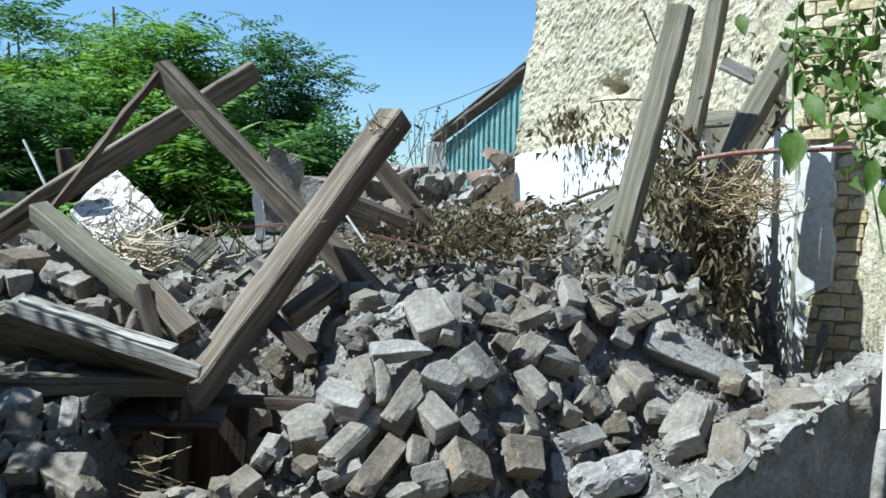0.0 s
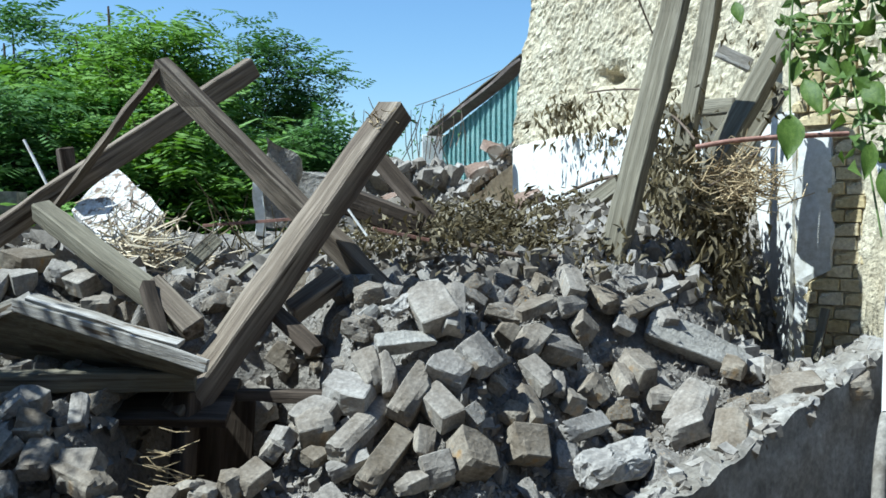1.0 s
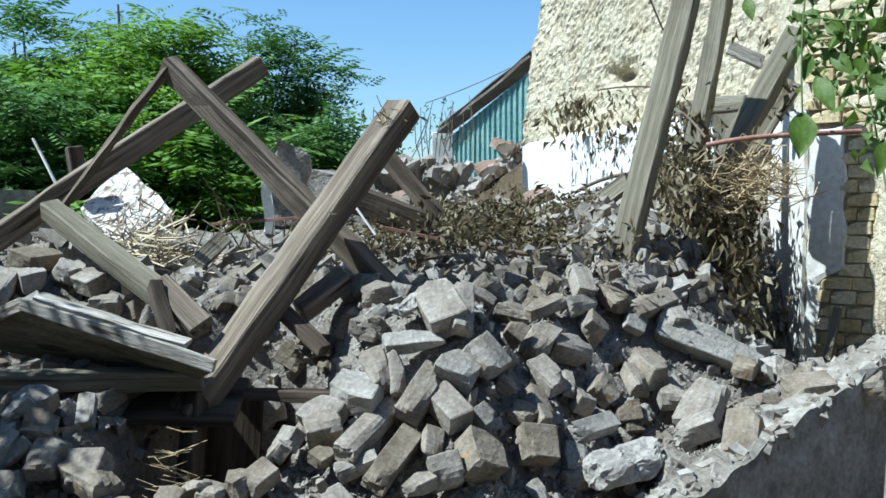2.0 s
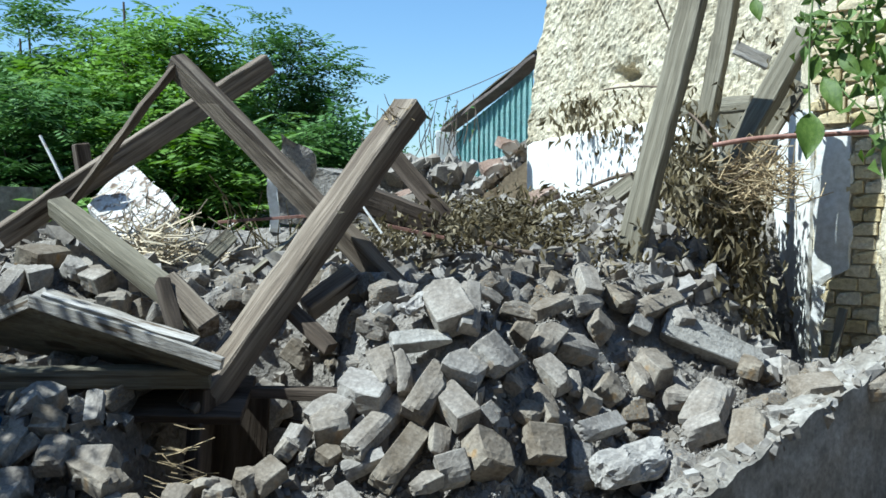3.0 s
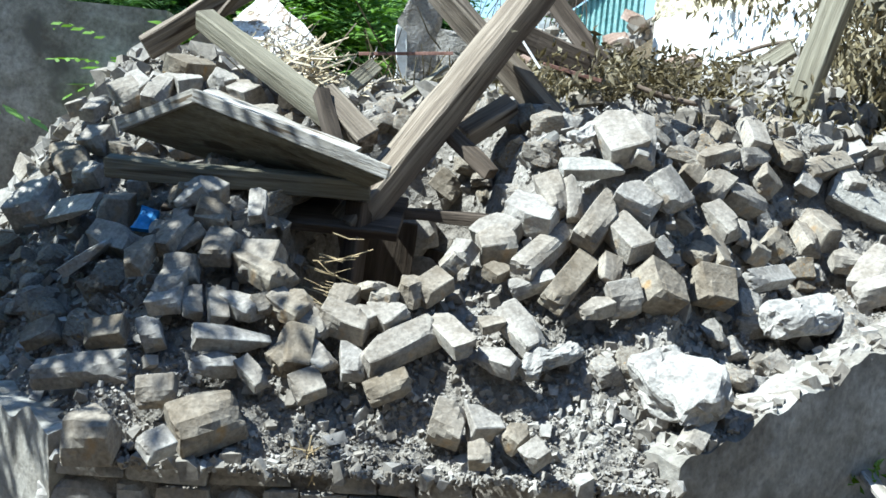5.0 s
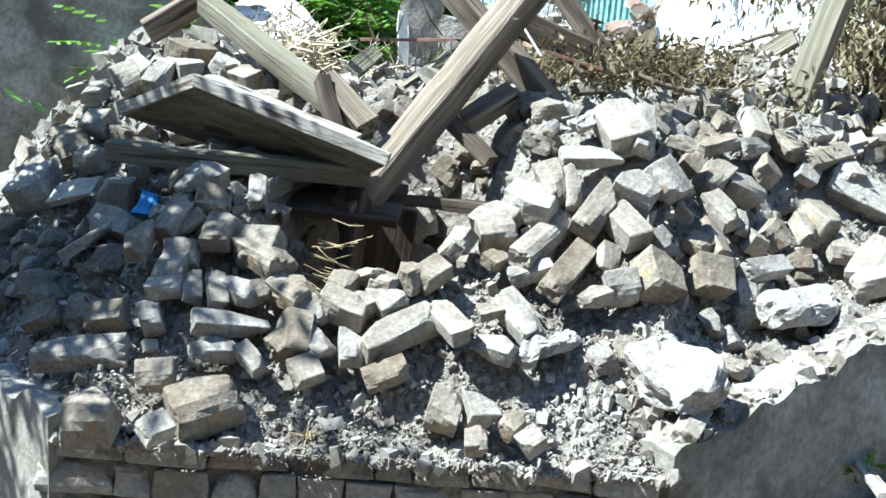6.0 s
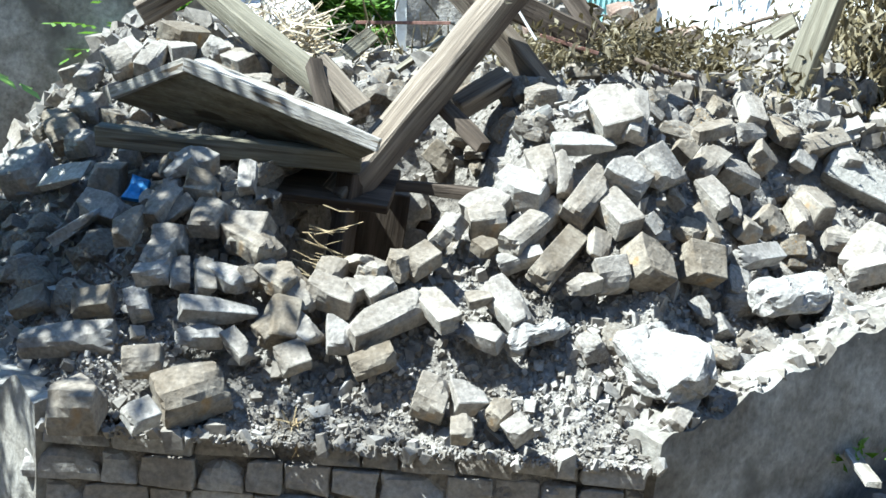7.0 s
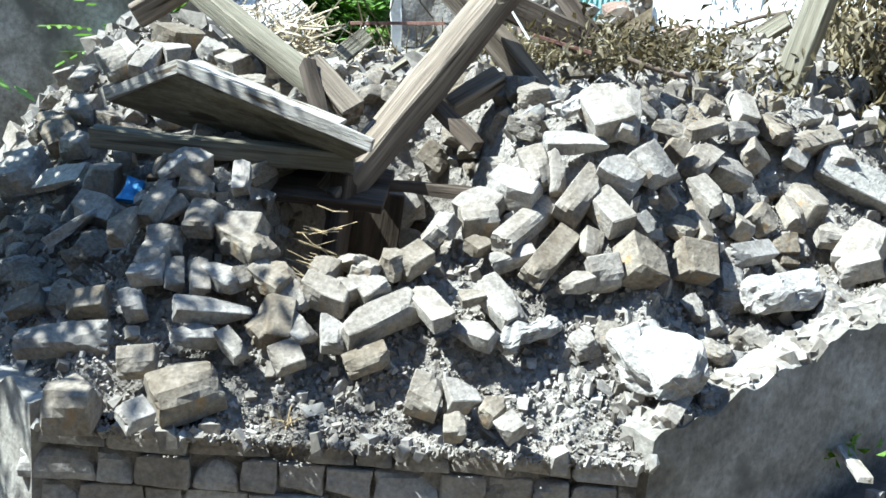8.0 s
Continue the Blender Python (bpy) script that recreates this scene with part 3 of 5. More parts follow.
for p, q in ((Vector((-1.410, 2.686, 1.185)), Vector((-1.155, 2.563, 1.284))), (Vector((-1.160, 2.561, 1.285)), Vector((-0.614, 2.458, 1.133)))):
    edge = part("sawn_edge", prism((q - p).length, 0.018, 0.034, 5, wear=0.003), M_BOARD, wide, "pale sawn edge")
    edge.matrix_basis = along(p, q, 0)
timber("board", (-1.159, 2.658, 1.298), (-0.721, 2.608, 1.169), 0.05, 0.018, M_BOARD, "thin bleached board lying on the wide one", roll=12, seed=31, category="board")
timber("plank", (-1.378, 2.531, 1.082), (-0.680, 2.607, 1.074), 0.05, 0.055, M_WOODGREY, "dark rotten plank reaching over the rubble", roll=8, seed=21, category="plank")

# Board added under the wide one to keep light out of the hollow.
timber("rotten_board", (-1.250, 2.700, 1.010), (-0.600, 2.720, 0.985), 0.24, 0.025, M_WOODDARK, "broad dark board added under the wide one to shade the hollow", seed=61, category="board", face=(-0.1, -0.35, 1))
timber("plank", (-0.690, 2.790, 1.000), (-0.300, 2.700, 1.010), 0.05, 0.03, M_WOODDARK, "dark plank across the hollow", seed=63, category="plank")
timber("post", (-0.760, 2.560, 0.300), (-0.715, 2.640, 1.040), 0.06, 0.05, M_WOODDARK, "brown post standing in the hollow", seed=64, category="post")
# Dark boards added against the hollow's back so it reads as deep shade.
timber("rotten_board", (-0.520, 2.960, 0.100), (-0.450, 2.970, 0.860), 0.22, 0.025, M_WOODDARK, "dark board added in the hollow, standing in for its deep shade", seed=65, category="board", face=(-0.3, -1, 0.1))
timber("rotten_board", (-0.770, 2.900, 0.100), (-0.710, 2.930, 0.960), 0.26, 0.025, M_WOODDARK, "dark board added in the hollow, standing in for its deep shade", seed=66, category="board", face=(0.1, -1, 0.1))

# planks leaning on the side wall
timber("long_plank", (0.618, 3.489, 1.337), (0.876, 3.585, 2.339), 0.092, 0.062, M_WOODGREY, "long grey plank leaning against the wall", face=(-0.62, -0.78, 0.1), seed=22, category="plank")
timber("long_plank", (1.002, 4.022, 1.746), (1.159, 4.067, 2.569), 0.075, 0.05, M_WOODGREY, "narrow grey plank leaning against the wall", face=(-0.68, -0.72, 0.1), seed=23, category="plank")
timber("long_plank", (1.004, 3.690, 1.632), (1.321, 3.690, 2.217), 0.085, 0.06, M_WOODGREY, "short grey plank leaning against the wall", face=(-0.62, -0.72, 0.3), seed=24, category="plank")
timber("ledge_beam", (1.097, 4.752, 2.025), (1.316, 4.279, 2.008), 0.07, 0.07, M_WOODGREY, "sawn beam end set in the wall", seed=25)
timber("board", (1.166, 3.774, 1.761), (1.343, 3.778, 2.031), 0.07, 0.02, M_WOODGREY, "greyed board behind the planks", face=(-0.5, -0.85, 0.2), seed=26, category="board")
timber("lintel_plank", (0.521, 4.368, 1.453), (0.779, 4.228, 1.656), 0.09, 0.03, M_WOODGREY, "loose plank lying on the debris", roll=60, seed=27, category="plank")
timber("board_stub", (1.130, 3.960, 2.200), (1.262, 3.930, 2.130), 0.055, 0.035, M_BOARD, "pale stub of a board caught between planks", face=(-0.5, -0.8, 0.3), seed=51, category="board")

# ---- reed panel ----
reed = slab("reed_panel", [(-1.559, 4.007, 1.539), (-1.282, 3.783, 1.338), (-1.167, 3.983, 1.530), (-1.466, 4.250, 1.740)], 0.04, M_REED, "fallen reed panel with crumbling white plaster", "panel", 6, cuts=28, ragged=0.006)
slab("white_block", [(-1.076, 3.084, 1.308), (-0.965, 3.113, 1.310), (-0.989, 3.159, 1.353), (-1.075, 3.136, 1.348)], 0.06, M_PALE, "white lump of broken plaster", "rubble", 3)

# ---- loose blocks ----
BLOCK_MESHES = []
for s in range(16):
    BLOCK_MESHES.append(mesh_of("block", rough_block(s + 1, chips=2 + s % 4, rough=0.016 + 0.010 * (s % 3)), M_BLOCK))
CONC_MESH = mesh_of("chunk", rough_block(40, 3, 0.03), M_CONC)
RED_MESH = mesh_of("red", rough_block(33, 3, 0.03), M_REDBRICK)
count = [0]
laid = []


def block(x, y, z, rx, ry, rz, length, w, h, look_of="block"):
    k = count[0]
    count[0] += 1
    if look_of == "chunk":
        me, name, label = CONC_MESH, "concrete_chunk", "long broken concrete chunk on the heap"
    elif look_of == "lump":
        me, name, label = mesh_of("lump", rough_lump(k, (length, w, h)), M_PALE), "mortar_lump", "pale crumbling lump of mortar on the heap"
    elif look_of == "red":
        me, name, label = RED_MESH, "red_brick", "broken red brick among the debris"
    else:
        me, name = BLOCK_MESHES[k * 7 % 16], "stone_block"
        label = "broken dusty limestone block lying on the heap" if length < 0.17 else "large dusty limestone block lying on the heap"
    if look_of != "lump":
        me = me.copy()
        me.transform(Matrix.Diagonal((length * 0.95, w * 1.17, h * 1.2, 1)) if look_of == "block" else Matrix.Diagonal((length, w, h, 1)))
    ob = new(name, me)
    ob.matrix_world = pose(x, y, z, rx, ry, rz)
    tagged(ob, label, "rubble", "blocks of the heap")
    laid.append((x, y, length * 0.36 + 0.03))


block(-3.513, 6.247, 0.992, 15, -12, 9, 0.210, 0.164, 0.105)
block(-3.729, 6.363, 1.002, 2, -12, 15, 0.163, 0.113, 0.090)
block(-1.570, 3.092, 1.264, 28, -25, 42, 0.094, 0.085, 0.057)
block(-1.556, 3.141, 1.297, 44, 18, -40, 0.135, 0.061, 0.050)
block(-1.473, 3.109, 1.287, 9, -29, 93, 0.180, 0.059, 0.039)
block(-1.393, 3.161, 1.308, 13, -11, 32, 0.087, 0.068, 0.056)
block(-1.309, 3.218, 1.328, 31, -13, 49, 0.067, 0.077, 0.059)
block(-1.213, 3.213, 1.319, 28, -5, 10, 0.086, 0.043, 0.026)
block(-1.738, 3.103, 1.212, 11, -21, 10, 0.063, 0.061, 0.041)
block(-1.653, 3.048, 1.216, 5, -23, 83, 0.126, 0.048, 0.039)
block(-1.585, 2.910, 1.122, 33, -6, -7, 0.083, 0.073, 0.052)
block(-2.997, 5.069, 0.915, 7, -10, 5, 0.135, 0.119, 0.073)
block(-1.742, 3.016, 1.141, 40, -45, -26, 0.053, 0.043, 0.032)
block(-1.687, 2.897, 1.088, 32, -1, -31, 0.101, 0.041, 0.027)
block(-1.617, 2.833, 1.049, 27, -29, 23, 0.106, 0.096, 0.064)
block(-1.698, 2.839, 1.039, 40, -14, -41, 0.050, 0.041, 0.030)
block(-1.952, 3.167, 0.987, 62, 21, -39, 0.113, 0.055, 0.036)
block(-1.671, 2.711, 0.937, 31, -14, -1, 0.126, 0.118, 0.080)
block(-1.512, 2.630, 0.953, 44, -16, -26, 0.188, 0.075, 0.023, "chunk")
block(-1.375, 2.599, 0.962, 6, 1, 9, 0.088, 0.080, 0.067)
block(-1.534, 2.767, 1.030, 32, -11, -19, 0.108, 0.062, 0.049)
block(-1.350, 2.681, 1.013, 3, -12, 17, 0.056, 0.059, 0.048)
block(-1.103, 2.406, 1.038, 21, -39, 19, 0.089, 0.045, 0.029)
block(-1.024, 2.353, 0.993, 15, -1, -1, 0.082, 0.050, 0.030)
block(-0.929, 2.411, 1.031, 14, 30, -75, 0.119, 0.036, 0.025)
block(-1.100, 2.298, 0.957, -5, -36, 70, 0.120, 0.056, 0.040)
block(-1.061, 2.290, 0.950, 39, -39, 30, 0.094, 0.031, 0.020)
block(-1.310, 2.433, 0.907, 45, 3, -22, 0.150, 0.061, 0.044)
block(-1.352, 2.387, 0.869, 7, -36, -0, 0.141, 0.101, 0.030, "chunk")
block(-1.155, 2.222, 0.911, -10, -26, 90, 0.123, 0.049, 0.035)
block(-1.050, 2.221, 0.890, 43, -15, 7, 0.077, 0.060, 0.043)
block(-0.982, 2.297, 0.944, -5, -23, 91, 0.134, 0.061, 0.044)
block(-0.880, 2.274, 0.915, 45, -5, -14, 0.109, 0.078, 0.051)
block(-1.053, 2.137, 0.835, 26, -10, 4, 0.081, 0.059, 0.036)
block(-0.996, 2.147, 0.831, -5, 27, -68, 0.103, 0.037, 0.026)
block(-0.936, 2.147, 0.831, -5, 28, -66, 0.120, 0.037, 0.029)
block(-1.057, 2.068, 0.770, 47, -18, 21, 0.050, 0.057, 0.047)
block(-0.883, 2.084, 0.773, 29, 7, 35, 0.181, 0.043, 0.033)
block(-0.904, 2.031, 0.727, 27, 1, 27, 0.105, 0.044, 0.033)
block(-0.816, 2.023, 0.719, 20, 27, -30, 0.086, 0.033, 0.027)
block(-0.743, 2.095, 0.758, 11, -37, 96, 0.113, 0.067, 0.056)
block(-0.752, 2.170, 0.824, 30, 24, -23, 0.174, 0.051, 0.033)
block(-0.840, 2.169, 0.836, 44, -6, 45, 0.050, 0.040, 0.026)
block(-0.648, 2.171, 0.816, 25, 12, -6, 0.119, 0.057, 0.047)
block(-0.554, 2.214, 0.835, 27, -25, 33, 0.075, 0.069, 0.041)
block(-0.511, 2.279, 0.881, 10, -7, 68, 0.103, 0.058, 0.047)
block(-0.605, 2.257, 0.879, -31, -22, -44, 0.082, 0.041, 0.027)
block(-0.612, 2.095, 0.747, -1, -32, 106, 0.092, 0.044, 0.035)
block(-0.695, 2.031, 0.703, 40, -19, 27, 0.071, 0.054, 0.033)
block(-0.519, 2.152, 0.777, 24, -15, 44, 0.220, 0.061, 0.046)
block(-0.523, 2.055, 0.709, 26, -21, 23, 0.105, 0.043, 0.032)
block(-0.408, 2.189, 0.808, 19, 10, -59, 0.181, 0.051, 0.032)
block(-0.253, 2.235, 0.825, 19, 27, -45, 0.149, 0.057, 0.039)
block(-0.317, 2.231, 0.831, 23, -14, 20, 0.062, 0.034, 0.021)
block(-0.296, 2.155, 0.767, 25, 4, -28, 0.106, 0.050, 0.036)
block(-0.185, 2.188, 0.775, 14, -12, 47, 0.202, 0.051, 0.031, "lump")
block(-0.602, 3.005, 0.918, 79, -10, 30, 0.122, 0.100, 0.081)
block(-0.327, 2.421, 0.987, 30, -12, 14, 0.099, 0.073, 0.060)
block(-0.408, 2.387, 0.964, 50, -5, -48, 0.068, 0.048, 0.033)
block(-0.247, 2.500, 1.058, 20, 7, -19, 0.140, 0.094, 0.057)
block(-0.197, 2.547, 1.110, 23, 33, -67, 0.136, 0.058, 0.045)
block(-0.147, 2.535, 1.106, 12, 55, -76, 0.131, 0.038, 0.031)
block(-0.203, 2.429, 0.991, 8, -21, 61, 0.279, 0.052, 0.039)
block(-0.079, 2.498, 1.059, 29, -33, 58, 0.183, 0.060, 0.050)
block(-0.009, 2.477, 1.028, 17, 28, -50, 0.139, 0.063, 0.051)
block(0.016, 2.556, 1.112, 34, 26, -9, 0.121, 0.084, 0.053)
block(0.095, 2.587, 1.141, 18, 48, -17, 0.118, 0.079, 0.050)
block(-0.033, 2.702, 1.267, 23, 30, -65, 0.193, 0.098, 0.063)
block(0.029, 2.692, 1.264, -18, 36, -88, 0.199, 0.054, 0.037)
block(0.187, 2.830, 1.174, 44, -27, 63, 0.079, 0.050, 0.042)
block(0.264, 2.887, 1.140, 30, -23, 61, 0.160, 0.074, 0.050)
block(0.277, 2.775, 1.057, 16, 32, -43, 0.123, 0.060, 0.048)
block(0.146, 2.618, 1.060, 42, -12, 89, 0.050, 0.047, 0.030)
block(0.360, 2.947, 1.110, 38, 16, 27, 0.163, 0.068, 0.057)
block(0.457, 3.080, 1.157, 28, 45, 12, 0.086, 0.072, 0.055)
block(0.241, 2.636, 0.994, -27, 29, -73, 0.159, 0.048, 0.038)
block(0.381, 2.790, 0.978, 17, 22, 19, 0.064, 0.065, 0.049)
block(0.466, 2.918, 0.994, 24, 46, 6, 0.083, 0.084, 0.055)
block(0.342, 2.806, 1.028, -19, 27, -87, 0.101, 0.032, 0.026)
block(0.195, 2.584, 0.986, 21, 29, -17, 0.074, 0.056, 0.037)
block(0.227, 2.532, 0.914, 54, 9, 16, 0.108, 0.081, 0.060)
block(0.074, 2.392, 0.921, -25, 40, -81, 0.115, 0.086, 0.072)
block(-0.013, 2.348, 0.894, 55, -12, 18, 0.087, 0.066, 0.055)
block(-0.144, 2.356, 0.924, 28, -20, 67, 0.241, 0.054, 0.036)
block(-0.233, 2.336, 0.914, 43, -25, 10, 0.115, 0.038, 0.032)
block(-0.047, 2.394, 0.951, -25, 37, -93, 0.096, 0.043, 0.028)
block(-0.082, 2.311, 0.872, 21, -17, 27, 0.093, 0.041, 0.033)
block(-0.319, 2.346, 0.932, 22, -16, 51, 0.061, 0.042, 0.028)
block(0.611, 3.179, 1.163, 58, 27, 5, 0.070, 0.058, 0.035)
block(0.860, 3.232, 1.078, 53, 21, -5, 0.353, 0.105, 0.089, "chunk")
block(0.750, 3.263, 1.176, -6, 25, -80, 0.134, 0.066, 0.051)
block(0.632, 3.066, 1.026, -6, 24, -55, 0.134, 0.089, 0.069)
block(0.584, 3.013, 1.001, -14, 28, -81, 0.121, 0.056, 0.041)
block(0.690, 2.977, 0.953, 28, 0, 5, 0.091, 0.060, 0.044)
block(0.771, 2.929, 0.936, -5, -28, 58, 0.235, 0.095, 0.063)
block(0.476, 2.601, 0.843, 7, -3, 42, 0.276, 0.124, 0.085, "lump")
block(0.403, 2.706, 0.920, 41, -2, 44, 0.193, 0.045, 0.037)
block(0.298, 3.044, 1.230, 10, -10, 44, 0.215, 0.050, 0.032)
block(0.424, 3.122, 1.225, 45, -1, 47, 0.145, 0.048, 0.036)
block(0.437, 3.225, 1.297, -13, 30, -85, 0.177, 0.058, 0.047)
block(0.329, 3.172, 1.298, 21, 14, 24, 0.050, 0.049, 0.041)
block(0.299, 3.228, 1.330, 6, -2, -0, 0.050, 0.041, 0.031)
block(0.536, 3.304, 1.332, 14, 19, -55, 0.099, 0.052, 0.035)
block(0.663, 3.311, 1.287, 32, -7, 44, 0.108, 0.052, 0.032)
block(0.675, 3.257, 1.214, 41, -11, 39, 0.215, 0.065, 0.050)
block(0.549, 3.217, 1.237, -3, 25, -66, 0.112, 0.067, 0.046)
block(-0.234, 2.807, 1.205, -15, -41, 15, 0.122, 0.078, 0.064, "chunk")
block(-0.104, 2.608, 1.180, 32, -4, 16, 0.163, 0.055, 0.040, "chunk")
block(-0.131, 2.704, 1.276, 39, -27, 46, 0.094, 0.043, 0.034, "lump")
block(-1.081, 1.835, 0.618, 12, -4, 8, 0.100, 0.083, 0.075)
block(-0.880, 1.935, 0.635, 22, -14, 36, 0.150, 0.085, 0.070)
block(-1.183, 1.994, 0.696, 31, -10, 1, 0.220, 0.052, 0.042)
block(-1.156, 2.053, 0.769, 38, -14, 1, 0.098, 0.047, 0.035)
block(-1.356, 2.156, 0.721, 32, -23, 13, 0.089, 0.051, 0.031)
block(-0.998, 1.959, 0.678, 45, -8, 12, 0.086, 0.050, 0.041)
block(-0.930, 1.793, 0.630, 29, -11, 51, 0.063, 0.046, 0.032)
block(-0.387, 2.017, 0.656, 46, 12, -2, 0.076, 0.069, 0.058)
block(-0.315, 2.028, 0.659, 29, 3, 29, 0.074, 0.059, 0.045)
block(-0.243, 2.023, 0.643, 18, 26, -23, 0.050, 0.059, 0.038)
block(0.110, 2.188, 0.740, 22, 16, -55, 0.245, 0.150, 0.100, "lump")
block(0.142, 2.100, 0.662, 28, -19, 65, 0.115, 0.045, 0.036)
block(-0.312, 1.921, 0.633, 34, -6, 4, 0.050, 0.046, 0.033)
block(-0.200, 1.956, 0.632, 39, 26, -45, 0.050, 0.043, 0.036)
block(-0.569, 2.985, 0.810, 82, 3, -1, 0.107, 0.061, 0.052)
block(-0.507, 3.037, 1.065, 78, 36, -19, 0.103, 0.062, 0.051)
block(-0.339, 3.798, 1.386, -9, 6, 3, 0.142, 0.058, 0.036)
block(-0.228, 6.718, 1.575, 4, -4, -2, 0.200, 0.156, 0.100)
block(-0.084, 3.656, 1.374, -11, -10, 7, 0.126, 0.056, 0.047)
block(1.093, 2.918, 0.980, 13, -8, -3, 0.148, 0.091, 0.075)
block(1.279, 2.942, 0.994, 17, -9, -21, 0.107, 0.068, 0.053)
block(0.833, 2.708, 0.899, -17, -25, 69, 0.209, 0.083, 0.054)
block(0.716, 2.773, 0.901, 18, -24, -10, 0.119, 0.061, 0.052)
block(0.968, 3.146, 1.019, 12, 10, -28, 0.078, 0.070, 0.045)
block(0.948, 2.794, 0.939, 2, -9, -8, 0.070, 0.055, 0.042)
block(1.061, 2.799, 0.940, 25, 20, -8, 0.074, 0.056, 0.043)
block(-1.429, 3.270, 1.368, 16, -4, 73, 0.182, 0.084, 0.055)
block(-1.203, 3.175, 1.298, 25, 8, -38, 0.111, 0.071, 0.052)
block(-1.085, 2.997, 1.239, 7, -6, 1, 0.096, 0.067, 0.053)
block(-1.316, 2.882, 1.126, 31, -34, 20, 0.063, 0.075, 0.049)
block(-1.072, 2.446, 1.048, 19, -26, 60, 0.082, 0.071, 0.049)
block(-0.860, 2.254, 0.905, 16, 12, -38, 0.158, 0.074, 0.048)
block(-0.775, 2.187, 0.837, 19, 9, -29, 0.117, 0.069, 0.042)
block(-0.604, 2.991, 0.911, 42, 33, -17, 0.134, 0.095, 0.079)
block(-0.664, 2.220, 0.856, 39, 9, -5, 0.070, 0.052, 0.041)
block(-0.467, 2.288, 0.891, 24, -28, 40, 0.094, 0.053, 0.038)
block(-0.331, 2.454, 1.014, 42, 13, -31, 0.111, 0.074, 0.045)
block(-0.569, 2.244, 0.869, -4, 13, 0, 0.069, 0.058, 0.036)
block(-1.056, 2.189, 0.870, -1, -25, 87, 0.133, 0.050, 0.036)
block(-1.029, 2.368, 1.003, 37, 13, 20, 0.087, 0.058, 0.044)
block(-0.694, 2.087, 0.749, 20, 19, -26, 0.097, 0.053, 0.032)
block(-0.615, 2.188, 0.825, 24, -17, 40, 0.075, 0.050, 0.031)
block(-0.430, 2.368, 0.940, 2, -54, 6, 0.056, 0.053, 0.036)
block(-0.760, 2.075, 0.753, 37, -29, 44, 0.069, 0.049, 0.037)
block(-0.886, 2.163, 0.831, 9, 11, -31, 0.103, 0.053, 0.035)

block(*(0.350, 6.728, 1.969), 20, 10, 30, 0.14, 0.1, 0.07, "red")
block(*(0.437, 4.880, 1.595), 10, -20, 20, 0.15, 0.1, 0.06, "red")
block(*(-0.278, 5.593, 1.601), 10, -20, 20, 0.15, 0.1, 0.06, "red")
block(*(0.242, 6.690, 1.817), 30, -20, 10, 0.16, 0.1, 0.06, "red")


# ---- gravel and small stones ----
def pebbles(name, n, place, size, material, label, seed):
    rng = random.Random(seed)
    protos = []
    for k in range(6):
        bm = bmesh.new()
        bmesh.ops.create_cube(bm, size=1.0)
        bm.verts.ensure_lookup_table()
        bmesh.ops.bevel(bm, geom=[bm.verts[k], bm.verts[(k + 3) % 8]], offset=0.35, affect="VERTICES")
        wobble(bm, 0.28, 1.3, k * 7.7 + seed)
        bm.verts.index_update()
        protos.append(([v.co.copy() for v in bm.verts], [[v.index for v in f.verts] for f in bm.faces]))
        bm.free()
    verts, faces = [], []
    for i in range(n):
        p = place(rng)
        if p is None:
            continue
        s = size[0] * (size[1] / size[0]) ** (rng.random() ** 1.8)
        m = Matrix.Translation(p) @ Euler([rng.uniform(0, 6.3) for _ in range(3)]).to_matrix().to_4x4() @ Matrix.Diagonal(
            (s * rng.uniform(0.7, 1.5), s * rng.uniform(0.6, 1.1), s * rng.uniform(0.45, 0.9), 1))
        vs, fs = protos[rng.randrange(6)]
        o = len(verts)
        verts += [m @ v for v in vs]
        faces += [[o + q for q in f] for f in fs]
    ob = new(name, raw(name, verts, faces, material))
    return tagged(ob, label, "rubble", kind="stuff")


def on_heap(rng):
    x = rng.uniform(-2.6, 1.5)
    y = wall_line(x) + 0.10 + rng.random() ** 1.3 * 2.4
    return Vector((x, y, heap_top(x, y) + rng.uniform(-0.004, 0.008)))


def on_edge(rng):
    x = rng.uniform(-2.0, 1.45)
    y = wall_line(x) + (0.01 if x > 0.11 or x < -1.16 else -0.03) + rng.random() ** 2.0 * 0.5
    return Vector((x, y, max(heap_top(x, y), (0.555 if x < 0.11 else 0.585 + 0.32 * x) if y < wall_line(x) + 0.11 else 0.0) + rng.uniform(-0.004, 0.012)))


def on_wall_top(rng):
    x = rng.uniform(0.12, 1.45)
    return Vector((x, wall_line(x) + rng.uniform(0.0, 0.2), 0.580 + 0.355 * x + rng.uniform(-0.008, 0.006)))


def on_lane(rng):
    x = rng.uniform(0.2, 2.6)
    y = wall_line(min(x, 1.6)) - 0.12 - rng.random() ** 1.5 * 0.7
    return Vector((x, y, ground_z(x, y) + 0.01))


